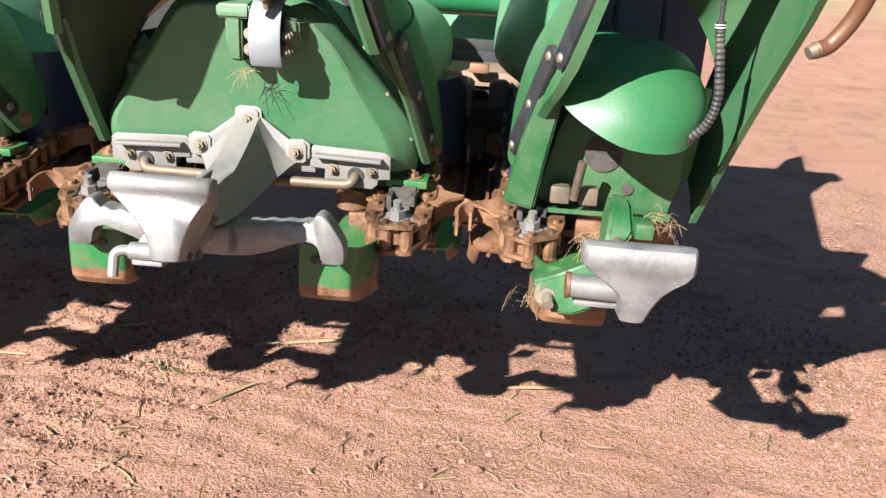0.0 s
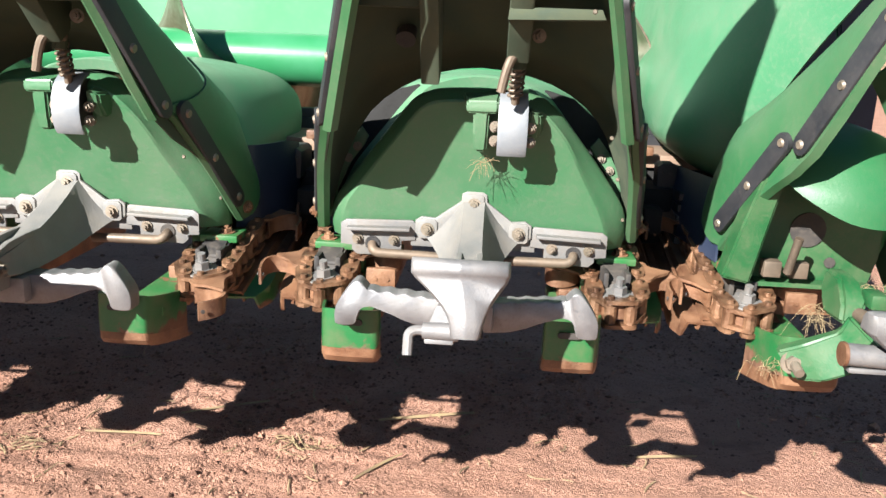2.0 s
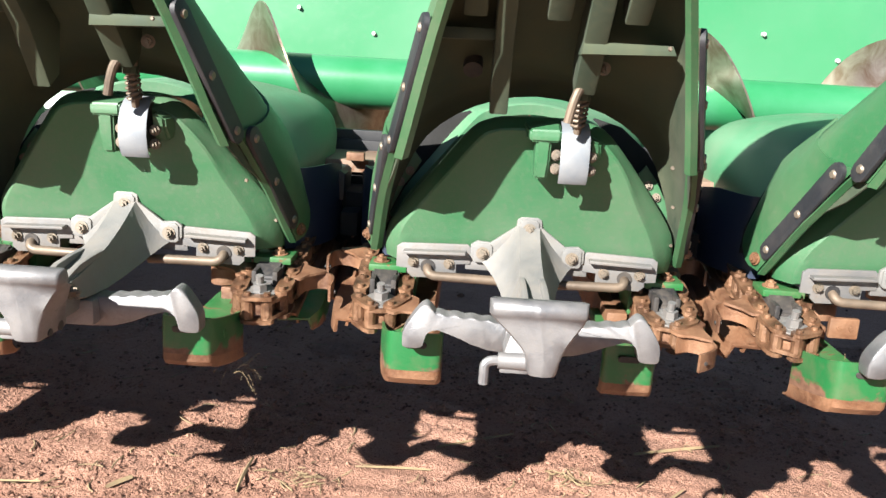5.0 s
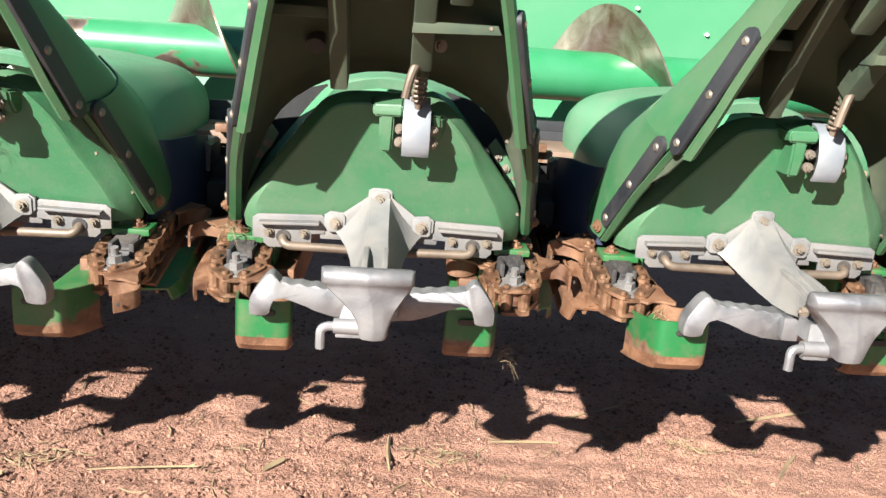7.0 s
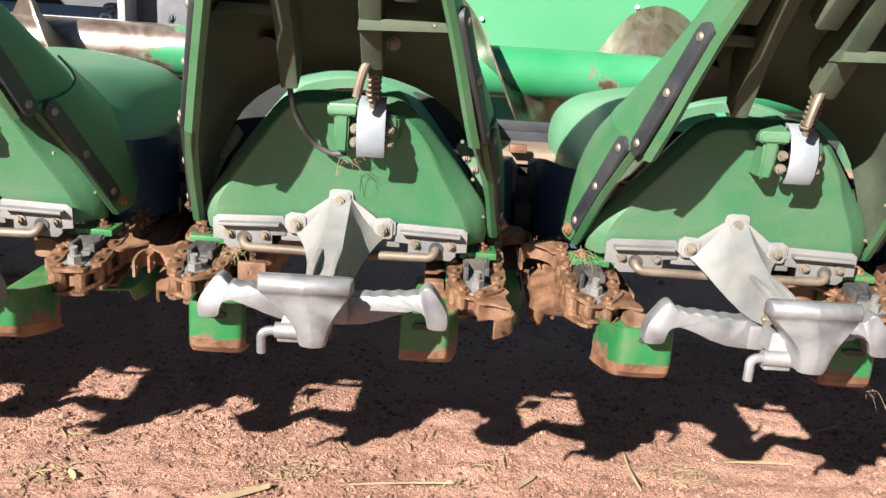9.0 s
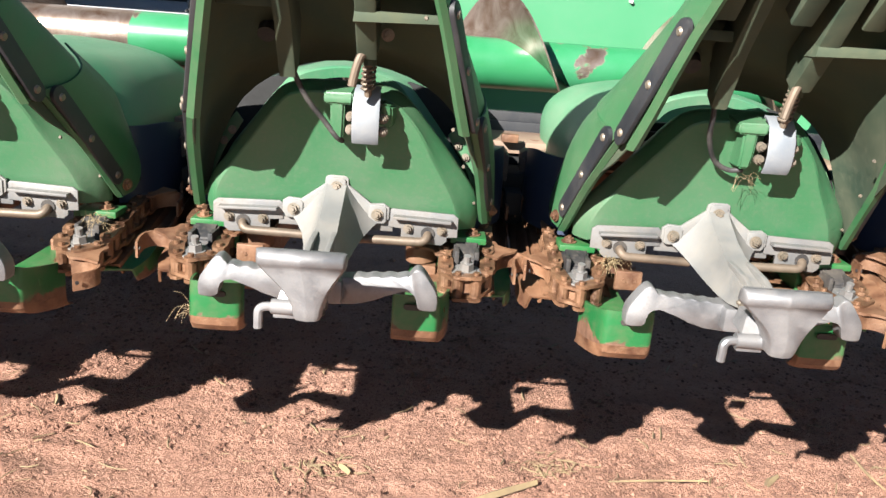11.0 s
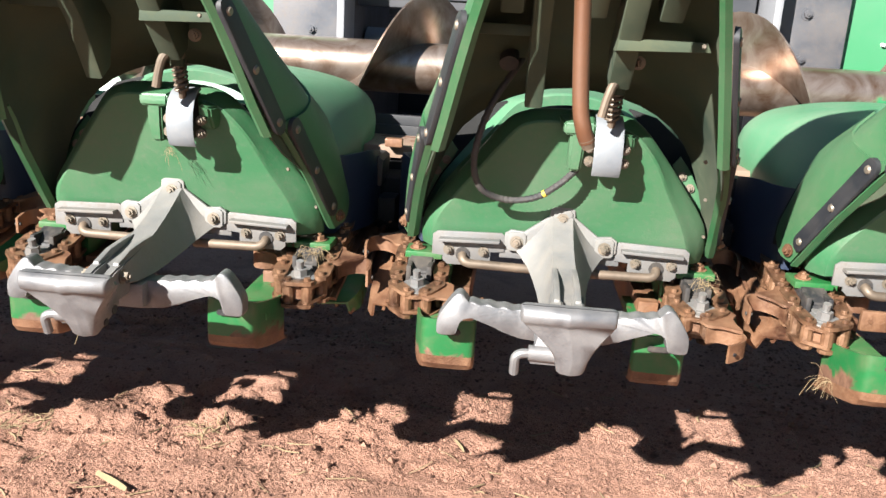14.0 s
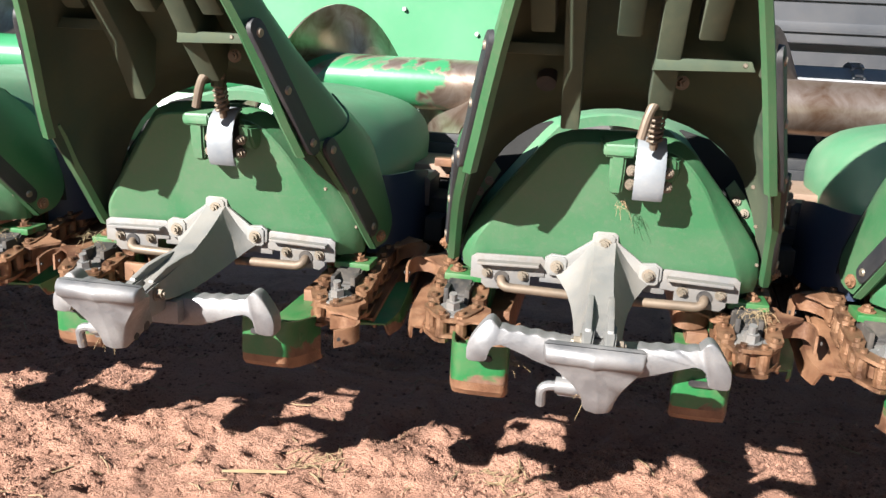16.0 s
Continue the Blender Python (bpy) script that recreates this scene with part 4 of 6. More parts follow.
def grip_outline(s):
    top = [(0.030, 0.888)]
    for i in range(25):
        q = i / 24
        top.append((0.035 + 0.125 * q, 0.890 + 0.010 * q + 0.0013 * math.sin(q * 4.5 * math.tau) * (1 if q > 0.2 else 0)))
    end = [(0.164, 0.906), (0.173, 0.914), (0.184, 0.910), (0.199, 0.890), (0.211, 0.868), (0.2125, 0.847), (0.208, 0.837), (0.182, 0.838), (0.177, 0.850), (0.172, 0.864), (0.160, 0.871), (0.145, 0.870)]
    top += [(p.x, p.y) for p in refine([(x, z, 0) for x, z in end], 3)]
    top += [(0.130, 0.864), (0.100, 0.850), (0.070, 0.841), (0.030, 0.838)]
    return [(s * x, z) for x, z in top]


def grip_arm(s):
    """Tapered bar with finger waves and a turned-down end; thicker in the middle of its height."""
    bm = B()
    o = grip_outline(s)
    rings = []
    wave = lambda x: 0.0020 * math.sin((abs(x) - 0.04) / 0.0275 * math.tau) if 0.055 < abs(x) < 0.158 else 0.0
    for k, y, f in ((0.84, 1.5715, 1.2), (0.92, 1.5725, 1.2), (0.965, 1.575, 1.0), (0.99, 1.579, 0.8), (1.0, 1.585, 0.5), (1.0, 1.598, 0), (0.97, 1.604, 0), (0.86, 1.607, 0)):
        mid = lambda x: 0.866 if abs(x) < 0.16 else 0.872
        rings.append([(x - (1 - k) * 0.10 * (x - s * 0.12), y + f * wave(x), z + (1 - k) * 0.45 * (mid(x) - z)) for x, z in o])
    loft(bm, rings)
    return bm
def build_bracket(tilt=0.0):
    """tilt: degrees by which the crossbar leans forward about its pivot."""
    lean = lambda bm: bmesh.ops.rotate(bm, verts=bm.verts, cent=(0, 1.485, 0.888), matrix=Matrix.Rotation(radians(tilt), 3, "X"))
    br = thing("snout_bracket", (0, 1.8, 0.93), "grey cast aluminium bracket with bright crossbar and two finger-grip arms", "bracket", "cast brackets below the hoods")
    arm = part("cast_arm", bracket_arm(), M_CAST, br, "dusty grey cast arm", angle=18)
    for u, z in ((0, 1.003), (-0.084, 0.953), (0.083, 0.953)):
        bm = B()
        slab(bm, [(u - 0.018, z - 0.014), (u - 0.018, z + 0.014), (u - 0.013, z + 0.019), (u + 0.013, z + 0.019), (u + 0.018, z + 0.014), (u + 0.018, z - 0.014), (u + 0.013, z - 0.018), (u - 0.013, z - 0.018)], "y", 1.7945, 1.7990, 0.0018)
        part("bolt_pad", bm, M_CAST, arm)
        bm = B()
        bolt(bm, (u, 1.795, z), (0, -1, 0.1), 0.0085, 0.008)
        part("bolt", bm, M_BOLT, arm)
    for s in (-1, 1):
        bm = B()
        slab(bm, [(1.505, 0.915), (1.515, 0.936), (1.560, 0.947), (1.610, 0.950), (1.650, 0.950), (1.620, 0.930), (1.545, 0.908)], "x", s * 0.017 - 0.005, s * 0.017 + 0.005, 0.002)
        part("fork_rib", bm, M_CAST, br)
        part("grip_arm", grip_arm(s), M_ALU, br, "bright cast grip arm", angle=55)
        bm = B()
        loft(bm, [[(s * 0.006, 1.55, 0.937), (s * 0.027, 1.55, 0.937), (s * 0.029, 1.55, 0.90), (s * 0.006, 1.55, 0.90)],
                  [(s * 0.008, 1.50, 0.930), (s * 0.026, 1.50, 0.930), (s * 0.026, 1.50, 0.90), (s * 0.008, 1.50, 0.90)],
                  [(s * 0.010, 1.475, 0.922), (s * 0.024, 1.475, 0.922), (s * 0.024, 1.475, 0.904), (s * 0.010, 1.475, 0.904)]])
        bmesh.ops.bevel(bm, geom=list(bm.edges), offset=0.003, segments=2, affect="EDGES")
        part("fork_prong", bm, M_CAST, br)
        bm = B()
        bolt(bm, (s * 0.026, 1.515, 0.914), (s, 0, 0), 0.009, 0.010)
        part("pivot_bolt", bm, M_BOLT, br)
    bm = B()
    box(bm, (-0.045, 1.55, 0.845), (0.045, 1.62, 0.89), 0.008)
    part("hub", bm, M_ALU, br)
    # crossbar flowing into a stem
    bm = B()
    rings = []
    cy = 1.418
    bar = []
    for i in range(9):
        q = radians(84 - 150 * i / 8)
        bar.append((0.966 + 0.0130 * math.sin(q), -0.077 + 0.002 * (abs(i - 4) > 3), 0.065 - 0.002 * (abs(i - 4) > 3), 1.4155 - 0.0150 * (math.cos(q) if q > 0 else 0.45 + 0.55 * math.cos(q)), 1.423 + 0.013 * math.cos(q) + 0.003 * max(0, i - 5)))
    for z, a, b_, y0, y1 in bar + [(0.949, -0.0715, 0.062, 1.4065, 1.450), (0.938, -0.0590, 0.055, 1.4060, 1.460), (0.925, -0.0455, 0.047, 1.4060, 1.470), (0.911, -0.0330, 0.039, 1.4060, 1.480),
                                   (0.898, -0.0245, 0.034, 1.4065, 1.488), (0.886, -0.0200, 0.0305, 1.407, 1.493), (0.872, -0.0185, 0.0285, 1.409, 1.497), (0.866, -0.0165, 0.0265, 1.411, 1.495)]:
        m_ = (a + b_) / 2
        e = 0.006
        rings.append([(a, y1 - e, z), (a, (y0 + y1) / 2, z), (a + 0.002, y0 + e, z), (a + e, y0 + 0.001, z), (m_ - 0.012, y0, z), (m_ - 0.002, y0 - 0.0028, z), (m_ + 0.002, y0 - 0.0028, z), (m_ + 0.012, y0, z),
                      (b_ - e, y0 + 0.001, z), (b_ - 0.002, y0 + e, z), (b_, (y0 + y1) / 2, z), (b_, y1 - e, z), (b_ - e, y1, z), (a + e, y1, z)])
    loft(bm, rings)
    lean(bm)
    cross = part("crossbar", bm, M_ALU, br, "bright aluminium crossbar and stem", angle=50)
    for z, y, r in ((0.915, 1.445, 0.010), (0.893, 1.462, 0.009), (0.873, 1.472, 0.008), (0.897, 1.432, 0.007), (0.872, 1.440, 0.006)):
        bm = B()
        x = 0.031 if z > 0.9 else 0.024
        rod(bm, (x + 0.006, y, z), (x + 0.003, y, z), r, n=14)
        lean(bm)
        part("cored_hole", bm, M_BLACK, cross)
    bm = B()
    box(bm, (-0.018, 1.47, 0.872), (0.022, 1.56, 0.915), 0.006)
    part("pivot_block", bm, M_CAST, br)
    # socket and bent lock pin on the stem's side
    bm = B()
    rod(bm, (-0.005, 1.452, 0.872), (-0.058, 1.452, 0.872), 0.0135, 0.0125, 16)
    box(bm, (-0.055, 1.448, 0.853), (-0.012, 1.47, 0.865), 0.003)
    loft(bm, [[(-0.050, 1.452, 0.882), (-0.015, 1.452, 0.882), (-0.015, 1.50, 0.882), (-0.050, 1.50, 0.882)], [(-0.040, 1.470, 0.908), (-0.015, 1.465, 0.910), (-0.015, 1.51, 0.910), (-0.040, 1.51, 0.908)]])
    lean(bm)
    sock = part("pin_socket", bm, M_ALU, br)
    bm = B()
    pipe(bm, [(-0.05, 1.45, 0.872), (-0.068, 1.448, 0.872), (-0.077, 1.446, 0.866), (-0.078, 1.445, 0.852), (-0.078, 1.445, 0.836)], 0.0075, 10, 4)
    lean(bm)
    part("lock_pin", bm, M_ALU, sock)
    return br


# ---- gathering unit: chain over an idler with its guide, shoe and deck edge ----
SLOPE = 0.20          # the chains climb towards the auger


def build_gatherer(s, turn=0.0):
    """s = -1: left of a hood (row to its left), s = 1: right of it; turn: how far its chain has run on."""
    cx = s * 0.268
    gu = thing("gathering_unit", (cx, 1.77, 0.85), "rusty gathering chain over an idler with green shoe below", "gathering chain", "gathering units of the corn header")
    zat = lambda y: 0.842 + SLOPE * (y - 1.758)
    # chain path: two runs and the nose
    R, y0, y1 = 0.042, 1.765, 2.30
    run, nose = y1 - y0, math.pi * R
    pitch_c = (2 * run + nose) / 32

    def on_chain(q):
        if q < run:
            return Vector((cx - s * R, y1 - q, 0)), Vector((-s, 0, 0))
        if q < run + nose:
            a = (q - run) / R
            return Vector((cx - s * R * math.cos(a), y0 - R * math.sin(a), 0)), Vector((-s * math.cos(a), -math.sin(a), 0))
        return Vector((cx + s * R, y0 + q - run - nose, 0)), Vector((s, 0, 0))

    for i in range(31):
        q0, q1 = (i + turn) * pitch_c, (i + turn + 1) * pitch_c
        (a, na), (b_, nb) = on_chain(q0), on_chain(q1)
        m_, d, L = (a + b_) / 2, (b_ - a).normalized(), (b_ - a).length
        mm = Matrix.Translation((m_.x, m_.y, zat(m_.y))) @ Matrix(((d.x, d.y, 0, 0), (d.y, -d.x, 0, 0), (SLOPE * d.y, 0, 1, 0), (0, 0, 0, 1)))
        bm = B()
        out, e = (0.021, 0.0150) if i % 2 else (0.0135, 0.0115)
        for z in (-out - 0.005, out - 0.002):
            ring = []
            for c, sg in ((L / 2, 1), (-L / 2, -1)):
                for k in range(5):
                    w = (k / 4 - 0.5) * math.pi
                    ring.append((c + sg * math.cos(w) * e * 0.9, sg * math.sin(w) * e))
            loft(bm, [[mm @ Vector((x, y, z)) for x, y in ring], [mm @ Vector((x, y, z + 0.007)) for x, y in ring]])
        for c in (-L / 2, L / 2):
            rod(bm, mm @ Vector((c, 0, -out)), mm @ Vector((c, 0, out + (0.011 if i % 2 else 0.0))), 0.0065 if i % 2 else 0.0115, n=10)
        link = part("chain_link", bm, M_CHAIN, gu)
        # every eighth link carries a bent flight: an upright strip with a turned-back end and a flat flange on the chain
        if i % 8 == 3:
            n_ = ((na + nb) / 2).normalized()
            up = Vector((0, 0, 1))
            zm = zat(m_.y)
            lift = lambda p, z: Vector((p.x, p.y, zm + SLOPE * (p.y - m_.y) + z))
            line = refine([m_ + d * p + n_ * r for p, r in ((-0.034, 0.014), (-0.012, 0.022), (0.004, 0.044), (0.006, 0.066), (-0.004, 0.080), (-0.024, 0.084), (-0.048, 0.082))], 4)
            bm = B()
            sheet(bm, [[lift(p, z) for p in line] for z in (-0.016, -0.005, 0.006, 0.017)], 0.005)
            fl = part("chain_flight", bm, M_RUST, gu)
            bm = B()
            top = [lift(p, 0.018) for p in refine([m_ + d * p + n_ * r for p, r in ((-0.040, 0.004), (-0.038, 0.022), (-0.020, 0.036), (-0.004, 0.060), (0.004, 0.064), (0.010, 0.044), (0.020, 0.026), (0.034, 0.020), (0.036, 0.004))], 3)]
            loft(bm, [top, [p + up * 0.005 for p in top]])
            part("flange", bm, M_RUST, fl)
            bm = B()
            e = line[-2]
            rod(bm, lift(e, 0.002) + n_ * 0.006, lift(e, 0.002) + n_ * 0.008, 0.0038, n=8)
            rod(bm, lift(e, 0.002) - n_ * 0.004, lift(e, 0.002) - n_ * 0.0015, 0.0038, n=8)
            part("hole", bm, M_BLACK, fl)
    bm = B()
    zc = zat(1.758)
    rod(bm, (cx, 1.758, zc - 0.018), (cx, 1.758, zc + 0.014), 0.030, n=20)
    idler = part("idler", bm, M_RUST, gu)
    bm = B()
    rod(bm, (cx, 1.756, zc + 0.014), (cx, 1.755, zc + 0.020), 0.031, 0.030, 24)
    part("washer", bm, M_ZINC, idler)
    bm = B()
    bolt(bm, (cx, 1.755, zc + 0.020), (0, -0.15, 1), 0.0145, 0.015, 1.35)
    rod(bm, (cx, 1.755, zc + 0.032), (cx, 1.750, zc + 0.052), 0.0075, n=10)
    part("idler_bolt", bm, M_ZINC, idler)
    # guide block and slider between the runs
    bm = B()
    loft(bm, [[(cx - 0.022, 1.792, zc + 0.012), (cx + 0.022, 1.792, zc + 0.012), (cx + 0.022, 1.80, zc + 0.034), (cx - 0.022, 1.80, zc + 0.034)],
              [(cx - 0.030, 1.83, zc + 0.015), (cx + 0.030, 1.83, zc + 0.015), (cx + 0.026, 1.83, zc + 0.056), (cx - 0.026, 1.83, zc + 0.056)],
              [(cx - 0.030, 1.86, zc + 0.02), (cx + 0.030, 1.86, zc + 0.02), (cx + 0.026, 1.86, zc + 0.060), (cx - 0.026, 1.86, zc + 0.060)]])
    bmesh.ops.bevel(bm, geom=list(bm.edges), offset=0.004, segments=2, affect="EDGES")
    for q in (-1, 1):
        box(bm, (cx + q * 0.020 - 0.005, 1.785, zc + 0.012), (cx + q * 0.020 + 0.005, 1.83, zc + 0.050), 0.003)
    part("tension_block", bm, M_BLACK, gu, "black tensioner block")
    bm = B()
    box(bm, (cx - 0.012, 1.772, zc + 0.012), (cx + 0.012, 1.83, zc + 0.026), 0.003)
    part("slider", bm, M_ZINC, gu)
    bm = B()
    box(bm, (cx - 0.034, 1.835, zc + 0.052), (cx + 0.040, 1.90, zc + 0.066), 0.003)
    box(bm, (cx - 0.050 * s - 0.008, 1.86, zc - 0.01), (cx - 0.050 * s + 0.008, 2.30, zc + 0.06), 0.003)
    tab = part("guide_bracket", bm, M_GREEN, gu, "scuffed green bracket")
    bm = B()
    bolt(bm, (cx + s * 0.012, 1.862, zc + 0.066), (0, -0.1, 1), 0.011, 0.008)
    part("bolt", bm, M_RUST, tab)
    bm = B()
    ap = [[(cx + s * 0.030, 1.775, 0.806), (cx + s * 0.050, 1.83, 0.815), (cx + s * 0.060, 1.95, 0.84)], [(cx + s * 0.085, 1.80, 0.800), (cx + s * 0.100, 1.86, 0.812), (cx + s * 0.095, 1.98, 0.838)],
          [(cx + s * 0.090, 1.82, 0.770), (cx + s * 0.104, 1.87, 0.775), (cx + s * 0.100, 1.98, 0.800)]]
    sheet(bm, [refine(r, 4) for r in ap], 0.006)
    part("stalk_guide", bm, M_SHOE if s > 0 else M_RUST, gu, "flared plate rubbed bare")
    # inner rusty plate with two holes beside the nose
    bm = B()
    xi = cx - s * 0.075
    box(bm, (min(xi, xi - s * 0.055), 1.775, 0.838), (max(xi, xi - s * 0.055), 1.787, 0.878), 0.004)
    rod(bm, (xi - s * 0.018, 1.776, 0.858), (xi - s * 0.018, 1.773, 0.858), 0.004, n=8)
    rod(bm, (xi - s * 0.040, 1.776, 0.858), (xi - s * 0.040, 1.773, 0.858), 0.004, n=8)
    if turn < 0.3:
        part("nose_tab", bm, M_RUST, gu)
    else:
        bm.free()
    # frame rail and deck plate under the chain
    bm = B()
    sheet(bm, [[(cx - s * 0.075, 1.79, 0.812), (cx - s * 0.075, 2.38, 0.925)], [(cx + s * 0.062, 1.79, 0.812), (cx + s * 0.075, 2.38, 0.925)], [(cx + s * 0.066, 1.80, 0.790), (cx + s * 0.08, 2.38, 0.905)]], 0.006)
    part("deck_plate", bm, M_RUST, gu, "rusty deck plate")
    bm = B()
    box(bm, (min(cx - s * 0.10, cx - s * 0.06), 1.84, 0.76), (max(cx - s * 0.10, cx - s * 0.06), 2.40, 0.84), 0.004)
    part("frame_rail", bm, M_RUST, gu)
    # shoe: bent plate well ahead of the idler, green above and bare rust on its lower edge, with a wing swept back
    zt, zb = 0.849, 0.757
    e0, e1 = (-0.150, -0.236) if s < 0 else (0.130, 0.217)
    plan = [(e0, 1.640), (e0 + s * 0.001, 1.624), (e0 + s * 0.008, 1.618), (e0 + s * 0.040, 1.616), (e1 - s * 0.012, 1.617), (e1, 1.624), (e1 + s * 0.009, 1.655), (e1 + s * 0.016, 1.695), (e1 + s * 0.022, 1.745)]
    pl = refine([(x, y, 0) for x, y in plan], 3)
    nn = len(pl) - 1
    back = lambda i: max(0.0, (i / nn - 0.58) / 0.42)
    rows = [[Vector((p.x, p.y + dy, z - 0.026 * back(i) * fall)) for i, p in enumerate(pl)] for z, dy, fall in ((zt, 0.002, 0.9), (0.820, 0.0, 0.9), (0.782, 0.0, 1.0))]
    bm = B()
    sheet(bm, rows, 0.005)
    shoe = part("shoe", bm, M_SHOE, gu, "scuffed green shoe plate")
    rows = [[Vector((p.x, p.y + dy, z - 0.026 * back(i))) for i, p in enumerate(pl)] for z, dy in ((0.7825, 0.0005), (0.768, 0.002), (zb, 0.012), (zb - 0.004, 0.03))]
    bm = B()
    sheet(bm, rows, 0.005)
    part("shoe_edge", bm, M_RUST, shoe, "bare rusty lower edge")
    bm = B()
    xs = e0 + (e1 - e0) * 0.48
    y_out = 1.611
    strip(bm, (xs - 0.014, y_out, 0.829), (xs + 0.014, y_out, 0.829), (0, 0, 0.011), (0, -1, 0), 0.0015)
    part("slot", bm, M_BLACK, shoe)
    bm = B()
    x0, x1 = sorted((e1 + s * 0.012, e0 + s * 0.02))
    box(bm, (x0, 1.66, 0.800), (x1, 1.95, 0.816), 0.004)
    part("shoe_mount", bm, M_GREEN, gu)
    return gu


# ---- stalk roll under each row ----
def build_roll(x):
    ro = thing("stalk_roll", (x, 2.1, 0.82), "dark rusty stalk roll with knife ridges under a row", "stalk roll", "stalk rolls under the rows")
    bm = B()
    a, b_ = Vector((x, 1.97, 0.800)), Vector((x, 2.34, 0.875))
    rod(bm, a, a + (a - b_).normalized() * 0.06, 0.030, 0.006, 16)
    rod(bm, a, b_, 0.030, n=16)
    roll = part("roll", bm, M_RUST, ro)
    u, v = frame_of(b_ - a)
    for k in range(6):
        q = k * math.tau / 6
        dirn = math.cos(q) * u + math.sin(q) * v
        side = (b_ - a).normalized().cross(dirn) * 0.003
        bm = B()
        loft(bm, [[a + dirn * 0.026 + side, a + dirn * 0.026 - side, a + dirn * 0.046 - side, a + dirn * 0.046 + side], [b_ + dirn * 0.026 + side, b_ + dirn * 0.026 - side, b_ + dirn * 0.046 - side, b_ + dirn * 0.046 + side]])
        part("knife_ridge", bm, M_RUST, roll)
    return ro


def build_gearbox():
    gb = thing("row_gearbox", (PITCH / 2, 2.25, 0.9), "black row gearbox with brackets and an added shade-dark plate below the deck edge", "gearbox", "row gearboxes of the corn header")
    c = PITCH / 2
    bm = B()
    # near-black housing and added back plate carry the gap's shade in their colour
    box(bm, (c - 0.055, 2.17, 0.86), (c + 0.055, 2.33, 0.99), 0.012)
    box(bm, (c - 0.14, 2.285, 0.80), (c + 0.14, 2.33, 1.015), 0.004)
    body = part("housing", bm, M_CAVITY_SHADE, gb)
    for s_ in (-1, 1):
        bm = B()
        x = c + s_ * 0.038
        slab(bm, [(x - 0.020, 0.975), (x + 0.020, 0.975), (x + 0.022, 1.035), (x + 0.012, 1.043), (x - 0.012, 1.043), (x - 0.022, 1.035)], "y", 2.16 + 0.03 * s_, 2.24, 0.004)
        br = part("bracket", bm, M_STRIP, gb)
        for dx in (-0.009, 0.009):
            bm = B()
            bolt(bm, (x + dx, 2.16 + 0.03 * s_, 1.022), (0, -1, 0), 0.004, 0.003)
            part("bolt", bm, M_STRIP, br)
        bm = B()
        for j in range(5):
            z = 0.88 + 0.024 * j
            box(bm, (c + s_ * 0.062 - 0.012, 2.10, z), (c + s_ * 0.062 + 0.012, 2.17, z + 0.016), 0.003)
        part("ribbed_guard", bm, M_STRIP, gb)
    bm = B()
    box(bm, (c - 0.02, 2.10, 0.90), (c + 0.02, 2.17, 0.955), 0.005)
    part("sprocket_cover", bm, M_CAVITY_SHADE, body)
    bm = B()
    box(bm, (c - 0.03, 2.235, 1.052), (c + 0.012, 2.262, 1.072), 0.003)
    part("deck_clip", bm, M_RUST, gb, "rusty clip")
    return gb


gear = build_gearbox()
for k in range(-1, HOODS):
    if k:
        copy_thing(gear, pose(ORIGIN[gear.name].x + unit_x(k) - PITCH, 2.25, 0.9))
gear.location.x += unit_x(0) - PITCH
hood, snout = build_hood(), build_snout()
gat_l, gat_r = build_gatherer(-1), build_gatherer(1, 0.55)
gat_l2, gat_r2 = build_gatherer(-1, 3.4), build_gatherer(1, 5.2)
for k in range(1, HOODS):
    for ob in (hood, snout) + ((gat_l, gat_r), (gat_l2, gat_r2), (gat_l2, gat_r), (gat_l, gat_r2))[k % 4]:
        if k == 1 and ob in (gat_l2, gat_r2):
            continue
        o = ORIGIN[ob.name]
        copy_thing(ob, pose(o.x + unit_x(k), o.y, o.z))
for ob in (hood, snout, gat_l, gat_r):
    ob.location.x += unit_x(0)
for ob in (gat_l2, gat_r2):
    ob.location.x += unit_x(1)
for tilt, units in ((-15, (0,)), (0, (1, 2, 4, 8, 9, 10)), (5, (3,)), (13, (5, 7)), (20, (6,))):
    br = build_bracket(tilt)
    o = ORIGIN[br.name]
    for k in units[1:]:
        copy_thing(br, pose(o.x + unit_x(k), o.y, o.z))
    br.location.x += unit_x(units[0])
for k in range(-1, HOODS):
    for du in (0.045, -0.045):
        build_roll(unit_x(k) - PITCH / 2 + du) if k < 0 else None
rolls = [o for o in scene.objects if o.name.startswith("stalk_roll")]
for ob in rolls:
    for k in range(1, HOODS):
        o = ORIGIN[ob.name]
        copy_thing(ob, pose(o.x - PITCH * k, o.y, o.z))

# ---- end divider beside the first row ----
XE = unit_x(-1)
E_ = lambda u, y, z: (XE + u, y, z)
end_gat = copy_thing(gat_l, pose(ORIGIN["gathering_unit"].x + XE, 1.77, 0.85))

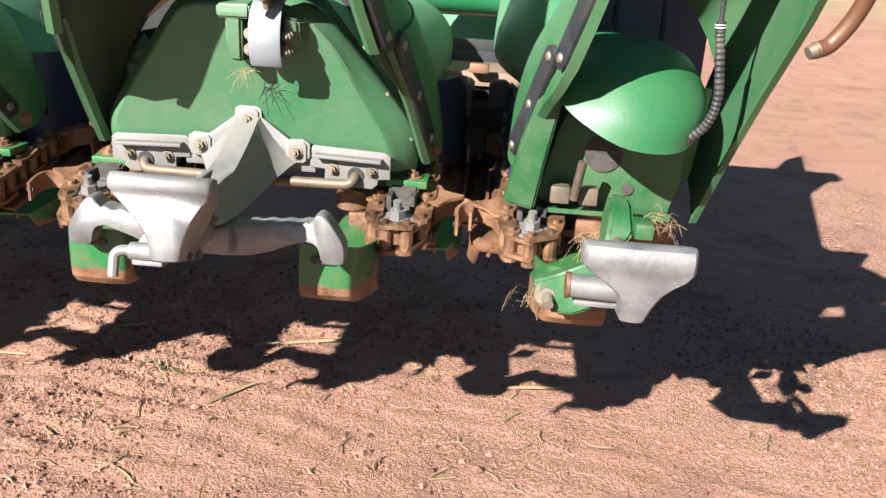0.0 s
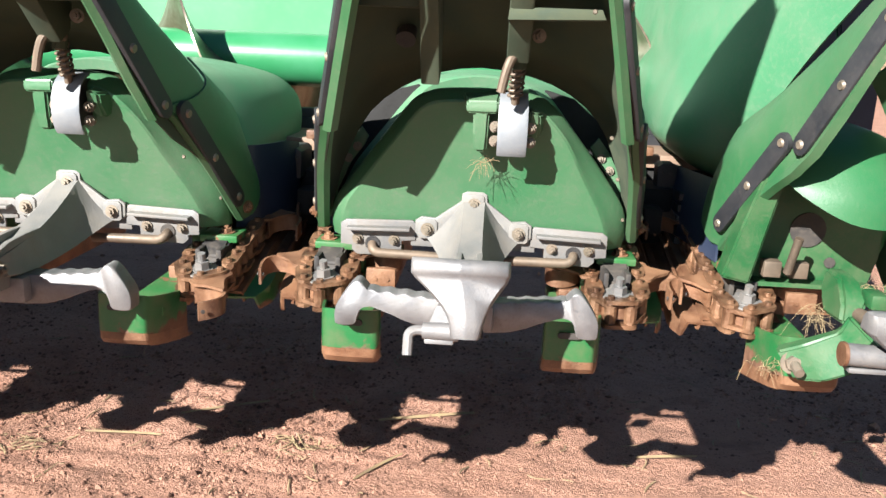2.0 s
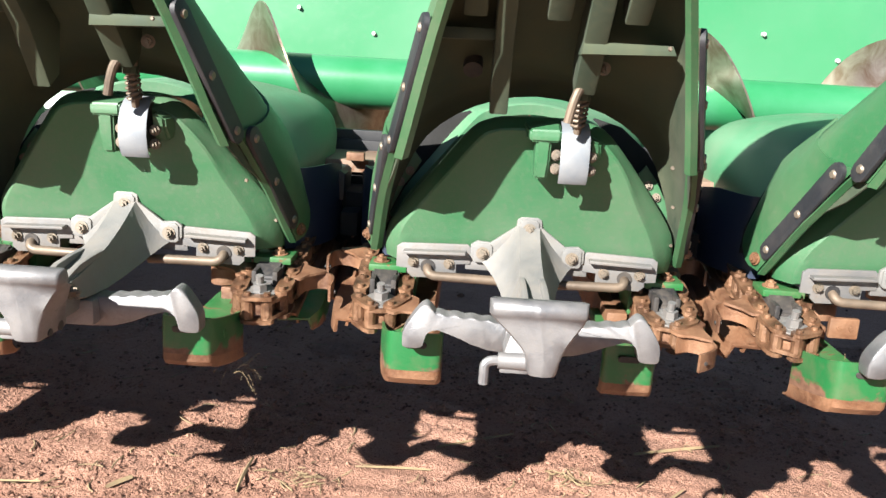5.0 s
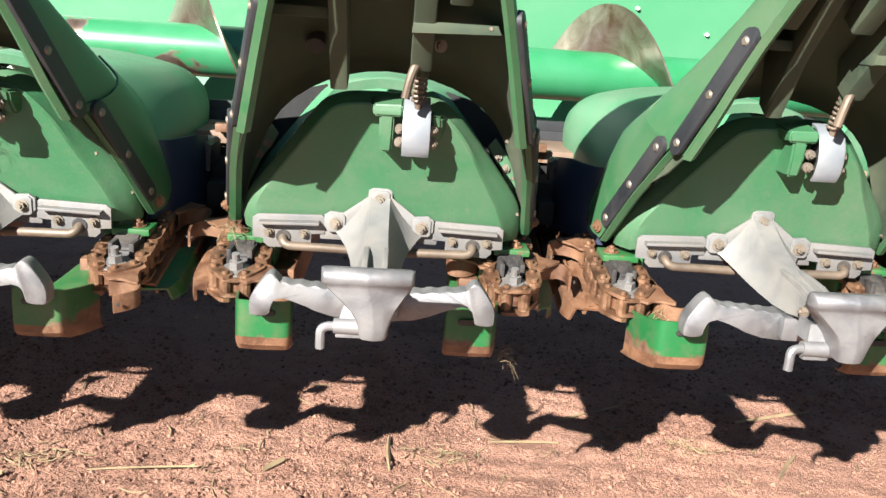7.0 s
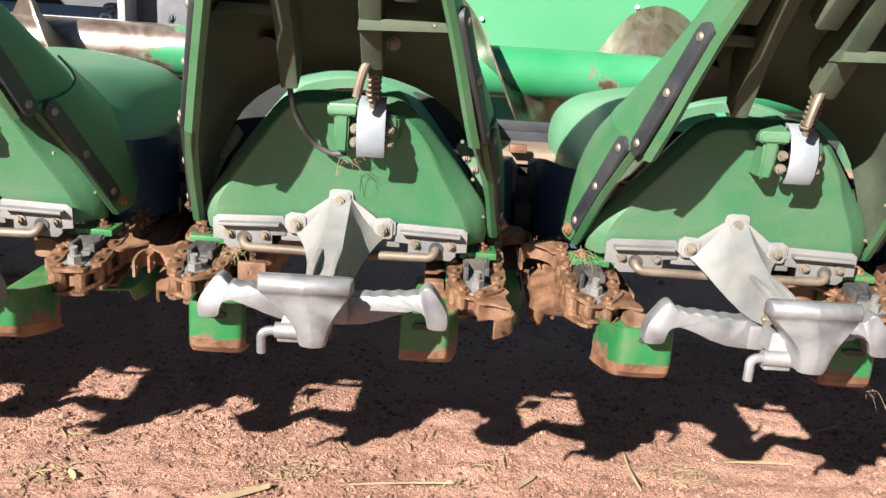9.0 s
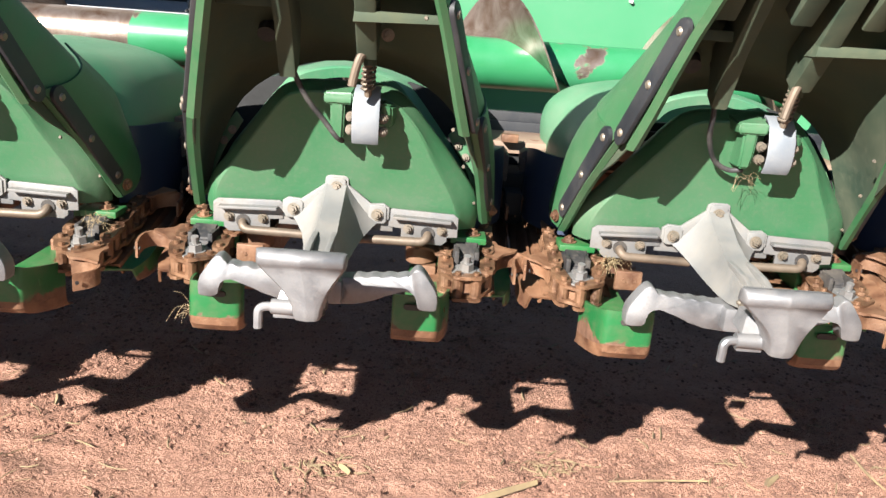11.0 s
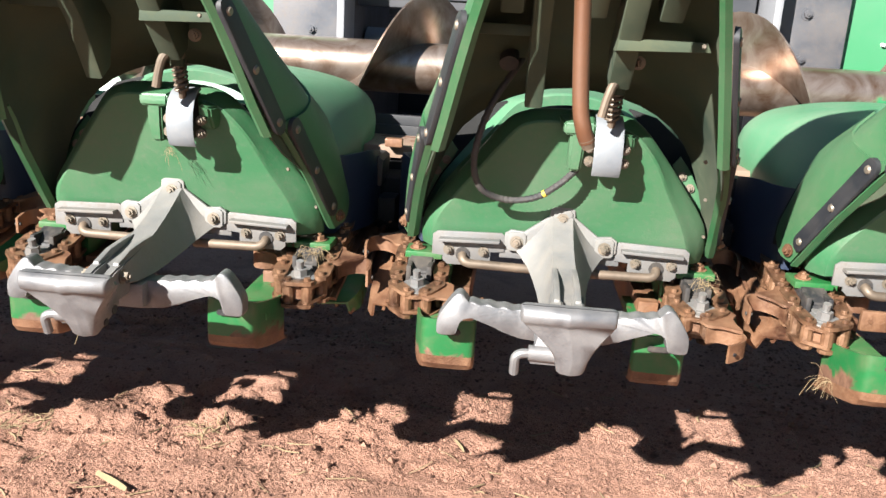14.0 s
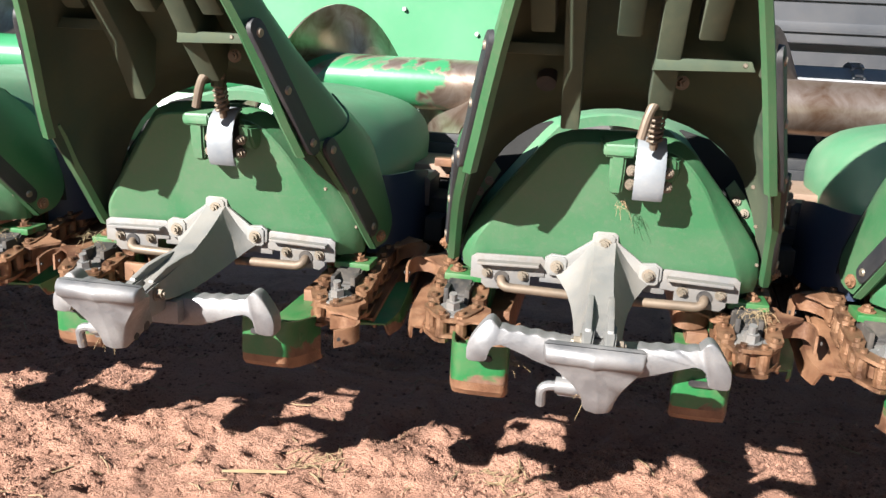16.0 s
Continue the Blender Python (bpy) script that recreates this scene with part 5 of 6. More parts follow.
end_snout = thing("end_divider_snout", E_(-0.1, 1.8, 1.1), "raised green end divider snout with black wear strips", "divider snout")
rows = []
for r, right in zip(ROWS_OUT, ((0.020, 1.86, 0.870, 2.02), (0.036, 1.79, 0.985, 1.98), (0.052, 1.70, 1.110, 1.90), (0.062, 1.52, 1.300, 1.72), (0.040, 1.36, 1.500, 1.56), (-0.02, 1.18, 1.740, 1.34), (-0.10, 1.06, 1.905, 1.13))):
    x, y, z, yb = right
    left = [settle((-q[0], q[1], q[2]), w) for q, w in zip(r[:4], RIM_WEIGHT)]
    crown = [((-r[4][0] + x) / 2 - 0.03, (r[4][1] + yb) / 2, r[4][2] + 0.005), (x - 0.035, yb + 0.01, (r[4][2] + z + (yb - y) * 0.55) / 2)]
    rows.append([Vector(E_(*q)) for q in left + crown + [(x, yb, z + (yb - y) * 0.55), (x + 0.006, (y + yb) / 2, z + (yb - y) * 0.25), (x, y, z)]])
rows = [refine(r, 3) for r in rows]
cols = [refine([row[j] for row in rows], 3) for j in range(len(rows[0]))]
rows = [[c[i] for c in cols] for i in range(len(cols[0]))]
# closed only towards the tip; lower down a left flank and a separate right panel
bm = B()
sheet(bm, rows[12:], 0.005)
part("tip_shell", bm, M_SNOUT, end_snout)
bm = B()
sheet(bm, [r[:9] for r in rows[:13]], 0.005)
part("left_flank", bm, M_SNOUT, end_snout)
bm = B()
sheet(bm, [r[-7:] for r in rows[:5]], 0.005)
sheet(bm, [r[-12:] for r in rows[4:13]], 0.005)
part("right_panel", bm, M_SNOUT, end_snout)
for side, s in ((0, -1), (-1, 1)):
    bm = B()
    sheet(bm, [[r[side] + Vector((s * 0.002, 0.006, 0.003)), r[side] + Vector((s * 0.004, -0.006, -0.003)), r[side] + Vector((-s * 0.008, -0.008, -0.004))] for r in rows], 0.004)
    part("rim_flange", bm, M_SNOUT, end_snout)
for a, b_ in (((0.264, 1.617, 1.158), (0.212, 1.478, 1.350)), ((0.319, 1.846, 0.985), (0.278, 1.662, 1.155))):
    a, b_ = Vector(E_(*settle((-a[0], a[1], a[2])))), Vector(E_(*settle((-b_[0], b_[1], b_[2]))))
    out = Vector((-0.94, -0.30, -0.12)).normalized()
    w = out.cross(b_ - a).normalized() * 0.034
    bm = B()
    strip(bm, a, b_, w, out)
    st = part("wear_strip", bm, M_STRIP, end_snout, "black rubber wear strip")
    for q in range(3):
        bm = B()
        p = a.lerp(b_, q / 2) + out * 0.008
        rod(bm, p, p + out * 0.004, 0.0085, 0.006, 12)
        part("rivet", bm, M_BOLT, st)

end_hood = thing("end_hood", E_(-0.14, 1.85, 1.1), "smooth glossy green rounded hood under the end divider", "header hood")
bm = B()
lines = [[(-0.262, 1.722, 1.106), (-0.225, 1.678, 1.070), (-0.155, 1.652, 1.034), (-0.085, 1.660, 1.025), (-0.040, 1.700, 1.034), (-0.020, 1.770, 1.060)],
         [(-0.262, 1.745, 1.125), (-0.222, 1.694, 1.100), (-0.152, 1.662, 1.080), (-0.082, 1.668, 1.074), (-0.030, 1.708, 1.080), (-0.010, 1.780, 1.095)],
         [(-0.255, 1.795, 1.146), (-0.212, 1.738, 1.142), (-0.150, 1.700, 1.136), (-0.082, 1.706, 1.130), (-0.032, 1.750, 1.124), (-0.014, 1.815, 1.118)],
         [(-0.240, 1.850, 1.162), (-0.202, 1.806, 1.170), (-0.150, 1.772, 1.172), (-0.085, 1.776, 1.166), (-0.040, 1.815, 1.152), (-0.020, 1.860, 1.134)],
         [(-0.232, 1.905, 1.166), (-0.195, 1.880, 1.178), (-0.150, 1.860, 1.182), (-0.090, 1.864, 1.176), (-0.048, 1.890, 1.160), (-0.028, 1.915, 1.140)]]
lines = [refine([E_(*q) for q in l], 4) for l in lines]
cols = [refine([l[j] for l in lines], 4) for j in range(len(lines[0]))]
sheet(bm, [[c[i] for c in cols] for i in range(len(cols[0]))], -0.005)
part("visor", bm, M_VISOR, end_hood)
for x in (-0.225, -0.132, -0.040):
    bm = B()
    loft(bm, [[E_(x, 2.10, 0.95), E_(x + 0.088, 2.10, 0.95), E_(x + 0.088, 2.13, 0.95), E_(x, 2.13, 0.95)], [E_(x, 2.10, 1.25), E_(x + 0.088, 2.10, 1.25), E_(x + 0.088, 2.13, 1.25), E_(x, 2.13, 1.25)],
              [E_(x - 0.035, 2.11, 1.60), E_(x + 0.053, 2.11, 1.60), E_(x + 0.053, 2.14, 1.60), E_(x - 0.035, 2.14, 1.60)]])
    bmesh.ops.bevel(bm, geom=list(bm.edges), offset=0.005, segments=2, affect="EDGES")
    part("rear_panel", bm, M_LINER, end_hood, "dark navy panel")
# tall rounded shroud between the divider and the header's end
shroud = thing("end_shroud", E_(-0.3, 2.2, 1.0), "pale green rounded end shroud behind the end divider", "header hood")
lines = [[(-0.190, 1.960, 1.030), (-0.240, 2.03, 1.035), (-0.275, 2.12, 1.037), (-0.285, 2.30, 1.037), (-0.27, 2.48, 1.037)],
         [(-0.235, 1.935, 1.080), (-0.300, 2.00, 1.085), (-0.345, 2.12, 1.086), (-0.352, 2.32, 1.086), (-0.33, 2.55, 1.086)],
         [(-0.245, 1.905, 1.130), (-0.312, 1.98, 1.137), (-0.355, 2.12, 1.140), (-0.362, 2.34, 1.140), (-0.35, 2.62, 1.140)],
         [(-0.240, 1.865, 1.190), (-0.302, 1.95, 1.198), (-0.344, 2.12, 1.200), (-0.358, 2.36, 1.200), (-0.36, 2.70, 1.200)],
         [(-0.205, 1.780, 1.300), (-0.272, 1.90, 1.300), (-0.325, 2.10, 1.300), (-0.345, 2.38, 1.300), (-0.36, 2.80, 1.300)],
         [(-0.165, 1.690, 1.400), (-0.240, 1.84, 1.400), (-0.306, 2.08, 1.400), (-0.335, 2.40, 1.400), (-0.36, 2.90, 1.400)],
         [(-0.115, 1.560, 1.540), (-0.200, 1.76, 1.540), (-0.285, 2.06, 1.540), (-0.330, 2.42, 1.540), (-0.36, 3.00, 1.540)],
         [(-0.060, 1.440, 1.700), (-0.160, 1.70, 1.700), (-0.270, 2.04, 1.700), (-0.325, 2.44, 1.700), (-0.36, 3.05, 1.700)]]
lines = [refine([E_(*q) for q in l], 4) for l in lines]
cols = [refine([l[j] for l in lines], 4) for j in range(len(lines[0]))]
bm = B()
sheet(bm, [[cc[i] for cc in cols] for i in range(len(cols[0]))], 0.005)
part("shell", bm, M_DOME, shroud)
bm = B()
sheet(bm, [[E_(-0.265, 1.945, 1.040), E_(-0.300, 2.10, 1.040), E_(-0.315, 2.25, 1.035)], [E_(-0.290, 1.90, 0.98), E_(-0.318, 2.10, 0.98), E_(-0.330, 2.26, 0.98)], [E_(-0.300, 1.86, 0.905), E_(-0.325, 2.10, 0.90), E_(-0.335, 2.27, 0.90)]], 0.005)
part("side_liner", bm, M_LINER, shroud, "dark rubber side liner")

end_frame = thing("end_support", E_(-0.13, 1.82, 0.92), "green steel end frame plate with holes and a clamp pin", "support plate")
bm = B()
slab(bm, [(XE - 0.262, 0.900), (XE - 0.238, 0.890), (XE - 0.035, 0.888), (XE - 0.022, 0.940), (XE - 0.02, 1.10), (XE - 0.20, 1.10), (XE - 0.235, 1.02)], "y", 1.826, 1.833, 0.002)
slab(bm, [(1.790, 0.884), (1.86, 0.884), (1.86, 0.892), (1.790, 0.892)], "x", XE - 0.262, XE - 0.035, 0.002)
plate = part("face_plate", bm, M_FRAMEG, end_frame)
for u, z, r in ((-0.155, 0.985, 0.032), (-0.108, 0.926, 0.010)):
    bm = B()
    rod(bm, E_(u, 1.8255, z), E_(u, 1.8225, z), r, n=22)
    part("cut_hole", bm, M_BLACK, plate)
bm = B()
loft(bm, [[E_(-0.318, 1.755, 0.905), E_(-0.268, 1.755, 0.895), E_(-0.268, 1.80, 0.895), E_(-0.318, 1.80, 0.905)], [E_(-0.300, 1.735, 1.00), E_(-0.254, 1.735, 1.00), E_(-0.254, 1.79, 1.00), E_(-0.300, 1.79, 1.00)],
          [E_(-0.275, 1.725, 1.095), E_(-0.238, 1.725, 1.09), E_(-0.238, 1.78, 1.09), E_(-0.275, 1.78, 1.095)]])
bmesh.ops.bevel(bm, geom=list(bm.edges), offset=0.004, segments=2, affect="EDGES")
part("post", bm, M_FRAMEG, end_frame)
for u in (-0.225, -0.178):
    bm = B()
    box(bm, E_(u - 0.016, 1.772, 0.905), E_(u + 0.016, 1.80, 0.935), 0.004)
    part("clamp_block", bm, M_PIN, end_frame, "dull steel clamp block")
bm = B()
rod(bm, E_(-0.203, 1.762, 0.918), E_(-0.196, 1.746, 0.985), 0.0075, n=12)
part("clamp_pin", bm, M_PIN, end_frame)
bm = B()
slab(bm, [(XE - 0.09, 0.87), (XE - 0.035, 0.862), (XE + 0.004, 0.95), (XE + 0.02, 1.10), (XE - 0.05, 1.10)], "y", 1.87, 1.878, 0.002)
part("gusset", bm, M_GREEN, end_frame)
bm = B()
box(bm, E_(-0.30, 1.9, 0.80), E_(0.0, 2.4, 0.86), 0.006)
part("frame_beam", bm, M_RUST, end_frame)

end_brk = thing("end_bracket", E_(-0.15, 1.6, 0.9), "bright aluminium crossbar on a scuffed green end bracket", "bracket")
bm = B()
loft(bm, [[E_(-0.268, 1.575, 0.838), E_(-0.240, 1.556, 0.798), E_(-0.236, 1.590, 0.798), E_(-0.262, 1.605, 0.838)], [E_(-0.235, 1.560, 0.856), E_(-0.205, 1.535, 0.806), E_(-0.200, 1.57, 0.802), E_(-0.230, 1.59, 0.856)],
          [E_(-0.190, 1.545, 0.885), E_(-0.170, 1.480, 0.850), E_(-0.162, 1.52, 0.846), E_(-0.180, 1.57, 0.885)], [E_(-0.168, 1.570, 0.905), E_(-0.150, 1.470, 0.880), E_(-0.140, 1.50, 0.876), E_(-0.158, 1.59, 0.905)]])
bmesh.ops.bevel(bm, geom=list(bm.edges), offset=0.004, segments=2, affect="EDGES")
part("arm_plate", bm, M_FRAMEG, end_brk)
bm = B()
loft(bm, [[E_(-0.152, 1.670, 0.942), E_(-0.120, 1.665, 0.940), E_(-0.120, 1.73, 0.940), E_(-0.152, 1.73, 0.942)], [E_(-0.160, 1.620, 0.912), E_(-0.120, 1.615, 0.910), E_(-0.120, 1.72, 0.902), E_(-0.160, 1.72, 0.902)],
          [E_(-0.166, 1.605, 0.880), E_(-0.148, 1.600, 0.880), E_(-0.148, 1.68, 0.875), E_(-0.166, 1.68, 0.875)]])
bmesh.ops.bevel(bm, geom=list(bm.edges), offset=0.006, segments=2, affect="EDGES")
box(bm, E_(-0.122, 1.605, 0.905), E_(-0.094, 1.65, 0.930), 0.005)
part("casting", bm, M_FRAMEG, end_brk)
bm = B()
bolt(bm, E_(-0.244, 1.568, 0.824), (-0.1, -1, 0.1), 0.013, 0.010)
rod(bm, E_(-0.244, 1.556, 0.824), E_(-0.243, 1.535, 0.818), 0.008, n=10)
part("bolt", bm, M_BOLT, end_brk)
bm = B()
rings = []
for z, a, b_, y0, y1 in ((0.9655, -0.216, -0.080, 1.392, 1.406), (0.963, -0.218, -0.0785, 1.385, 1.413), (0.956, -0.2185, -0.078, 1.380, 1.419), (0.947, -0.2185, -0.078, 1.379, 1.422), (0.938, -0.218, -0.078, 1.380, 1.425),
                         (0.933, -0.214, -0.079, 1.382, 1.430), (0.924, -0.203, -0.085, 1.384, 1.438), (0.914, -0.188, -0.100, 1.385, 1.448), (0.902, -0.174, -0.113, 1.386, 1.456), (0.886, -0.167, -0.122, 1.388, 1.466), (0.864, -0.165, -0.130, 1.392, 1.472)):
    e, m_ = 0.006, (a + b_) / 2
    rings.append([E_(*q) for q in ((a, y1 - e, z), (a, (y0 + y1) / 2, z), (a + 0.002, y0 + e, z), (a + e, y0 + 0.001, z), (m_ - 0.004, y0 - 0.001, z), (m_ + 0.004, y0 - 0.001, z), (b_ - e, y0 + 0.001, z), (b_ - 0.002, y0 + e, z),
                                   (b_, (y0 + y1) / 2, z), (b_, y1 - e, z), (b_ - e, y1, z), (a + e, y1, z))])
loft(bm, rings)
part("crossbar", bm, M_ALU, end_brk, "bright aluminium crossbar")
bm = B()
rod(bm, E_(-0.228, 1.43, 0.893), E_(-0.150, 1.43, 0.890), 0.016, 0.016, 18)
box(bm, E_(-0.22, 1.425, 0.866), E_(-0.16, 1.46, 0.874), 0.003)
part("socket", bm, M_ALU, end_brk)
bm = B()
rod(bm, E_(-0.232, 1.43, 0.893), E_(-0.227, 1.43, 0.893), 0.0175, n=16)
part("washer", bm, M_RUST, end_brk)
bm = B()
rod(bm, E_(-0.15, 1.58, 0.905), E_(-0.14, 1.46, 0.912), 0.011, n=12)
part("link", bm, M_PIN, end_brk)

# ---- hoses and hanging rods ----
def hose(name, pts, r, label, ribbed=True, bands=()):
    h = thing(name, pts[0], label, "hose")
    bm = B()
    pipe(bm, pts, r, 10, 12 if ribbed else 8, 0.22 if ribbed else 0.0)
    body = part("sleeve", bm, M_HOSE, h)
    path = smooth_path(pts, 14)
    for q, mat, lab in bands:
        i = int(q * (len(path) - 2))
        bm = B()
        rod(bm, path[i], path[i + 1] + (path[i + 1] - path[i]) * 0.6, r * 1.25, n=12)
        part("band", bm, mat, body, lab)
    return h


def at_unit(k, pts):
    return [(unit_x(k) + u, y, z) for u, y, z in pts]


hose("ribbed_hose", [E_(-0.0385, 1.645, 1.222), E_(-0.037, 1.646, 1.206), E_(-0.029, 1.650, 1.160), E_(-0.022, 1.660, 1.110), E_(-0.030, 1.675, 1.070), E_(-0.055, 1.700, 1.038), E_(-0.080, 1.74, 1.025)], 0.0064,
     "black ribbed hose with a white sleeve end beside the end hood", True, ((0.06, M_WHITE, "white sleeve"), (0.10, M_WHITE, "")))
hose("thin_hose", [E_(-0.05, 1.60, 1.42), E_(-0.045, 1.62, 1.33), E_(-0.040, 1.64, 1.26), E_(-0.038, 1.646, 1.215)], 0.0035, "thin black cable running into a white sleeve", False)
hose("ribbed_hose", at_unit(5, [(-0.10, 1.74, 1.30), (-0.150, 1.705, 1.215), (-0.172, 1.700, 1.130), (-0.160, 1.722, 1.070), (-0.115, 1.745, 1.045), (-0.06, 1.745, 1.052), (-0.02, 1.735, 1.080), (0.012, 1.735, 1.112)]), 0.0054,
     "black ribbed hose with a yellow band looping over the hood", True, ((0.78, M_YELLOW, "yellow band"),))
hose("thin_hose", at_unit(3, [(-0.085, 1.715, 1.300), (-0.080, 1.68, 1.22), (-0.070, 1.71, 1.165), (-0.045, 1.740, 1.120), (-0.015, 1.745, 1.103), (0.012, 1.740, 1.105)]), 0.0050,
     "thin black cable from snout to latch", False)
hose("thin_hose", at_unit(4, [(-0.085, 1.715, 1.300), (-0.075, 1.690, 1.24), (-0.050, 1.700, 1.185), (-0.020, 1.715, 1.145), (0.004, 1.72, 1.115), (0.014, 1.735, 1.105)]), 0.0050,
     "thin black cable from snout to latch", False)


def hanging_rod(pts, label):
    r = thing("support_rod", pts[0], label, "support rod")
    bm = B()
    pipe(bm, pts, 0.0102, 14, 6)
    body = part("shaft", bm, M_ROD, r)
    bm = B()
    path = [Vector(p) for p in pts[-2:]]
    d = (path[1] - path[0]).normalized()
    rod(bm, path[1] - d * 0.004, path[1] + d * 0.008, 0.0106, 0.008, 14)
    part("tip", bm, M_PIN, body, "bare worn tip")


hanging_rod(at_unit(5, [(-0.062, 1.235, 1.80), (-0.052, 1.25, 1.55), (-0.040, 1.262, 1.37), (-0.032, 1.264, 1.27), (-0.026, 1.264, 1.240), (-0.019, 1.268, 1.222)]), "oily brown steel support rod hanging from a raised snout")
hanging_rod([E_(0.02, 1.20, 1.72), E_(0.055, 1.35, 1.45), E_(0.075, 1.42, 1.32), E_(0.070, 1.45, 1.255), E_(0.050, 1.46, 1.215), E_(0.030, 1.455, 1.205)], "oily brown bent steel rod hanging from the end divider")

# ---- loose clods, pebbles and straw on the ground ----
rng = random.Random(7)


def scatter_clods(name, n, lo, hi, x0, x1, y0, y1, label):
    vs, fs = [], []
    base = [(1, 0, 0), (-1, 0, 0), (0, 1, 0), (0, -1, 0), (0, 0, 1), (0, 0, -1)]
    tri = [(0, 2, 4), (2, 1, 4), (1, 3, 4), (3, 0, 4), (2, 0, 5), (1, 2, 5), (3, 1, 5), (0, 3, 5)]
    pts = []
    for _ in range(n):
        x, y = rng.uniform(x0, x1), y0 + (y1 - y0) * rng.random() ** 1.2
        pts.append((x, y))
    P = np.array(pts)
    Z = GROUND_Z + ground_height(P[:, 0], P[:, 1])
    clump = value_noise(P[:, 0] * 2.3, P[:, 1] * 2.3, 9)
    for (x, y), z, c in zip(pts, Z, clump):
        if rng.random() > max(0.12, c * 2.4 - 0.55):
            continue
        r = lo + (hi - lo) * rng.random() ** 4
        i = len(vs)
        rot = Matrix.Rotation(rng.uniform(0, math.tau), 3, "Z")
        for b in base:
            v = rot @ Vector((b[0] * r * rng.uniform(0.7, 1.35), b[1] * r * rng.uniform(0.7, 1.35), b[2] * r * rng.uniform(0.45, 0.9)))
            vs.append((x + v.x, y + v.y, z + r * 0.25 + v.z))
        fs += [(i + a, i + b, i + c_) for a, b, c_ in tri]
    me = bpy.data.meshes.new(name)
    me.from_pydata(vs, [], fs)
    me.materials.append(M_CLOD)
    tagged(new(name, me), label, "clods", kind="stuff")


scatter_clods("dirt_clods", 150000, 0.0016, 0.0095, -7.6, 2.6, 1.76, 4.0, "loose crumbs and clods of dry red dirt")
scatter_clods("broken_clods", 7000, 0.0030, 0.0120, -7.6, 2.6, 1.76, 3.4, "broken lumps of dry red dirt")
scatter_clods("pebbles", 1500, 0.006, 0.020, -7.6, 3.2, 1.85, 5.6, "small scattered clods on the dirt")


def blade(bm, x, y, ang, length, w, lift=0.0, bend=0.0):
    n = 5
    d = Vector((math.cos(ang), math.sin(ang), 0))
    sd = Vector((-d.y, d.x, 0))
    rows = []
    p0, p1 = Vector((x, y, 0)) - d * length * 0.4, Vector((x, y, 0)) + d * length * 0.4
    z0, z1 = h_at(p0.x, p0.y), h_at(p1.x, p1.y)
    for i in range(n + 1):
        q = i / n
        p = Vector((x, y, 0)) + d * length * (q - 0.5) + sd * bend * math.sin(q * math.pi)
        z = z0 + (z1 - z0) * q + 0.004 + lift * q
        wq = w * (0.6 + 0.8 * math.sin(q * math.pi))
        rows.append([p + sd * wq + Vector((0, 0, z)), p + Vector((0, 0, z + w * 0.9)), p - sd * wq + Vector((0, 0, z))])
    sheet(bm, rows, 0.0012)


bm = B()
for _ in range(700):
    blade(bm, rng.uniform(-7.4, 1.6), 1.9 + 2.0 * rng.random() ** 1.5, rng.uniform(0, math.tau), rng.uniform(0.015, 0.09), rng.uniform(0.0006, 0.002), rng.uniform(0, 0.008), rng.uniform(-0.012, 0.012))
tagged(new("straw_litter", finish(bm, M_STRAW, "straw_litter")), "scattered dry straw bits on the dirt", "straw", kind="stuff")
for x, y, a, L, w in ((-0.39, 2.98, 0.35, 0.34, 0.006), (-1.30, 2.72, 0.1, 0.24, 0.004), (-2.86, 2.33, 0.53, 0.25, 0.011), (-2.40, 2.445, 0.1, 0.31, 0.003), (-1.72, 2.60, 1.6, 0.22, 0.004), (-5.18, 2.33, -0.6, 0.16, 0.010), (-2.05, 2.50, 0.8, 0.08, 0.008),
                      (0.35, 2.80, 0.15, 0.2, 0.005), (-0.50, 2.60, 0.9, 0.2, 0.004), (-4.25, 2.74, -1.2, 0.10, 0.005), (-5.75, 2.50, 0.2, 0.20, 0.006), (-3.30, 2.42, -0.9, 0.06, 0.009), (-1.05, 2.95, 0.5, 0.3, 0.004)):
    bm = B()
    blade(bm, x, 0.94 * y + 0.01, a, L * 0.95, w, 0.006, 0.005)
    solo("corn_stalk_piece", bm, M_STRAW, "dry pale corn stalk piece lying on the dirt", "stalk piece", "stalk pieces on the ground")

# chaff trodden into the dirt in loose patches
for i, (x, y) in enumerate(((-5.02, 2.66), (-5.62, 2.62), (-3.36, 2.42), (-2.72, 2.50), (-1.55, 2.62), (-0.75, 2.72))):
    r = random.Random(40 + i)
    bm = B()
    for _ in range(46):
        blade(bm, x + r.gauss(0, 0.055), 0.94 * y + 0.01 + r.gauss(0, 0.035), r.uniform(0, math.tau), r.uniform(0.01, 0.055), r.uniform(0.0005, 0.0018), r.uniform(0, 0.01), r.uniform(-0.006, 0.006))
    tagged(new("chaff_patch", finish(bm, M_STRAW, "chaff_patch")), "patch of dry trodden chaff on the dirt", "chaff", "chaff patches on the ground", "stuff")

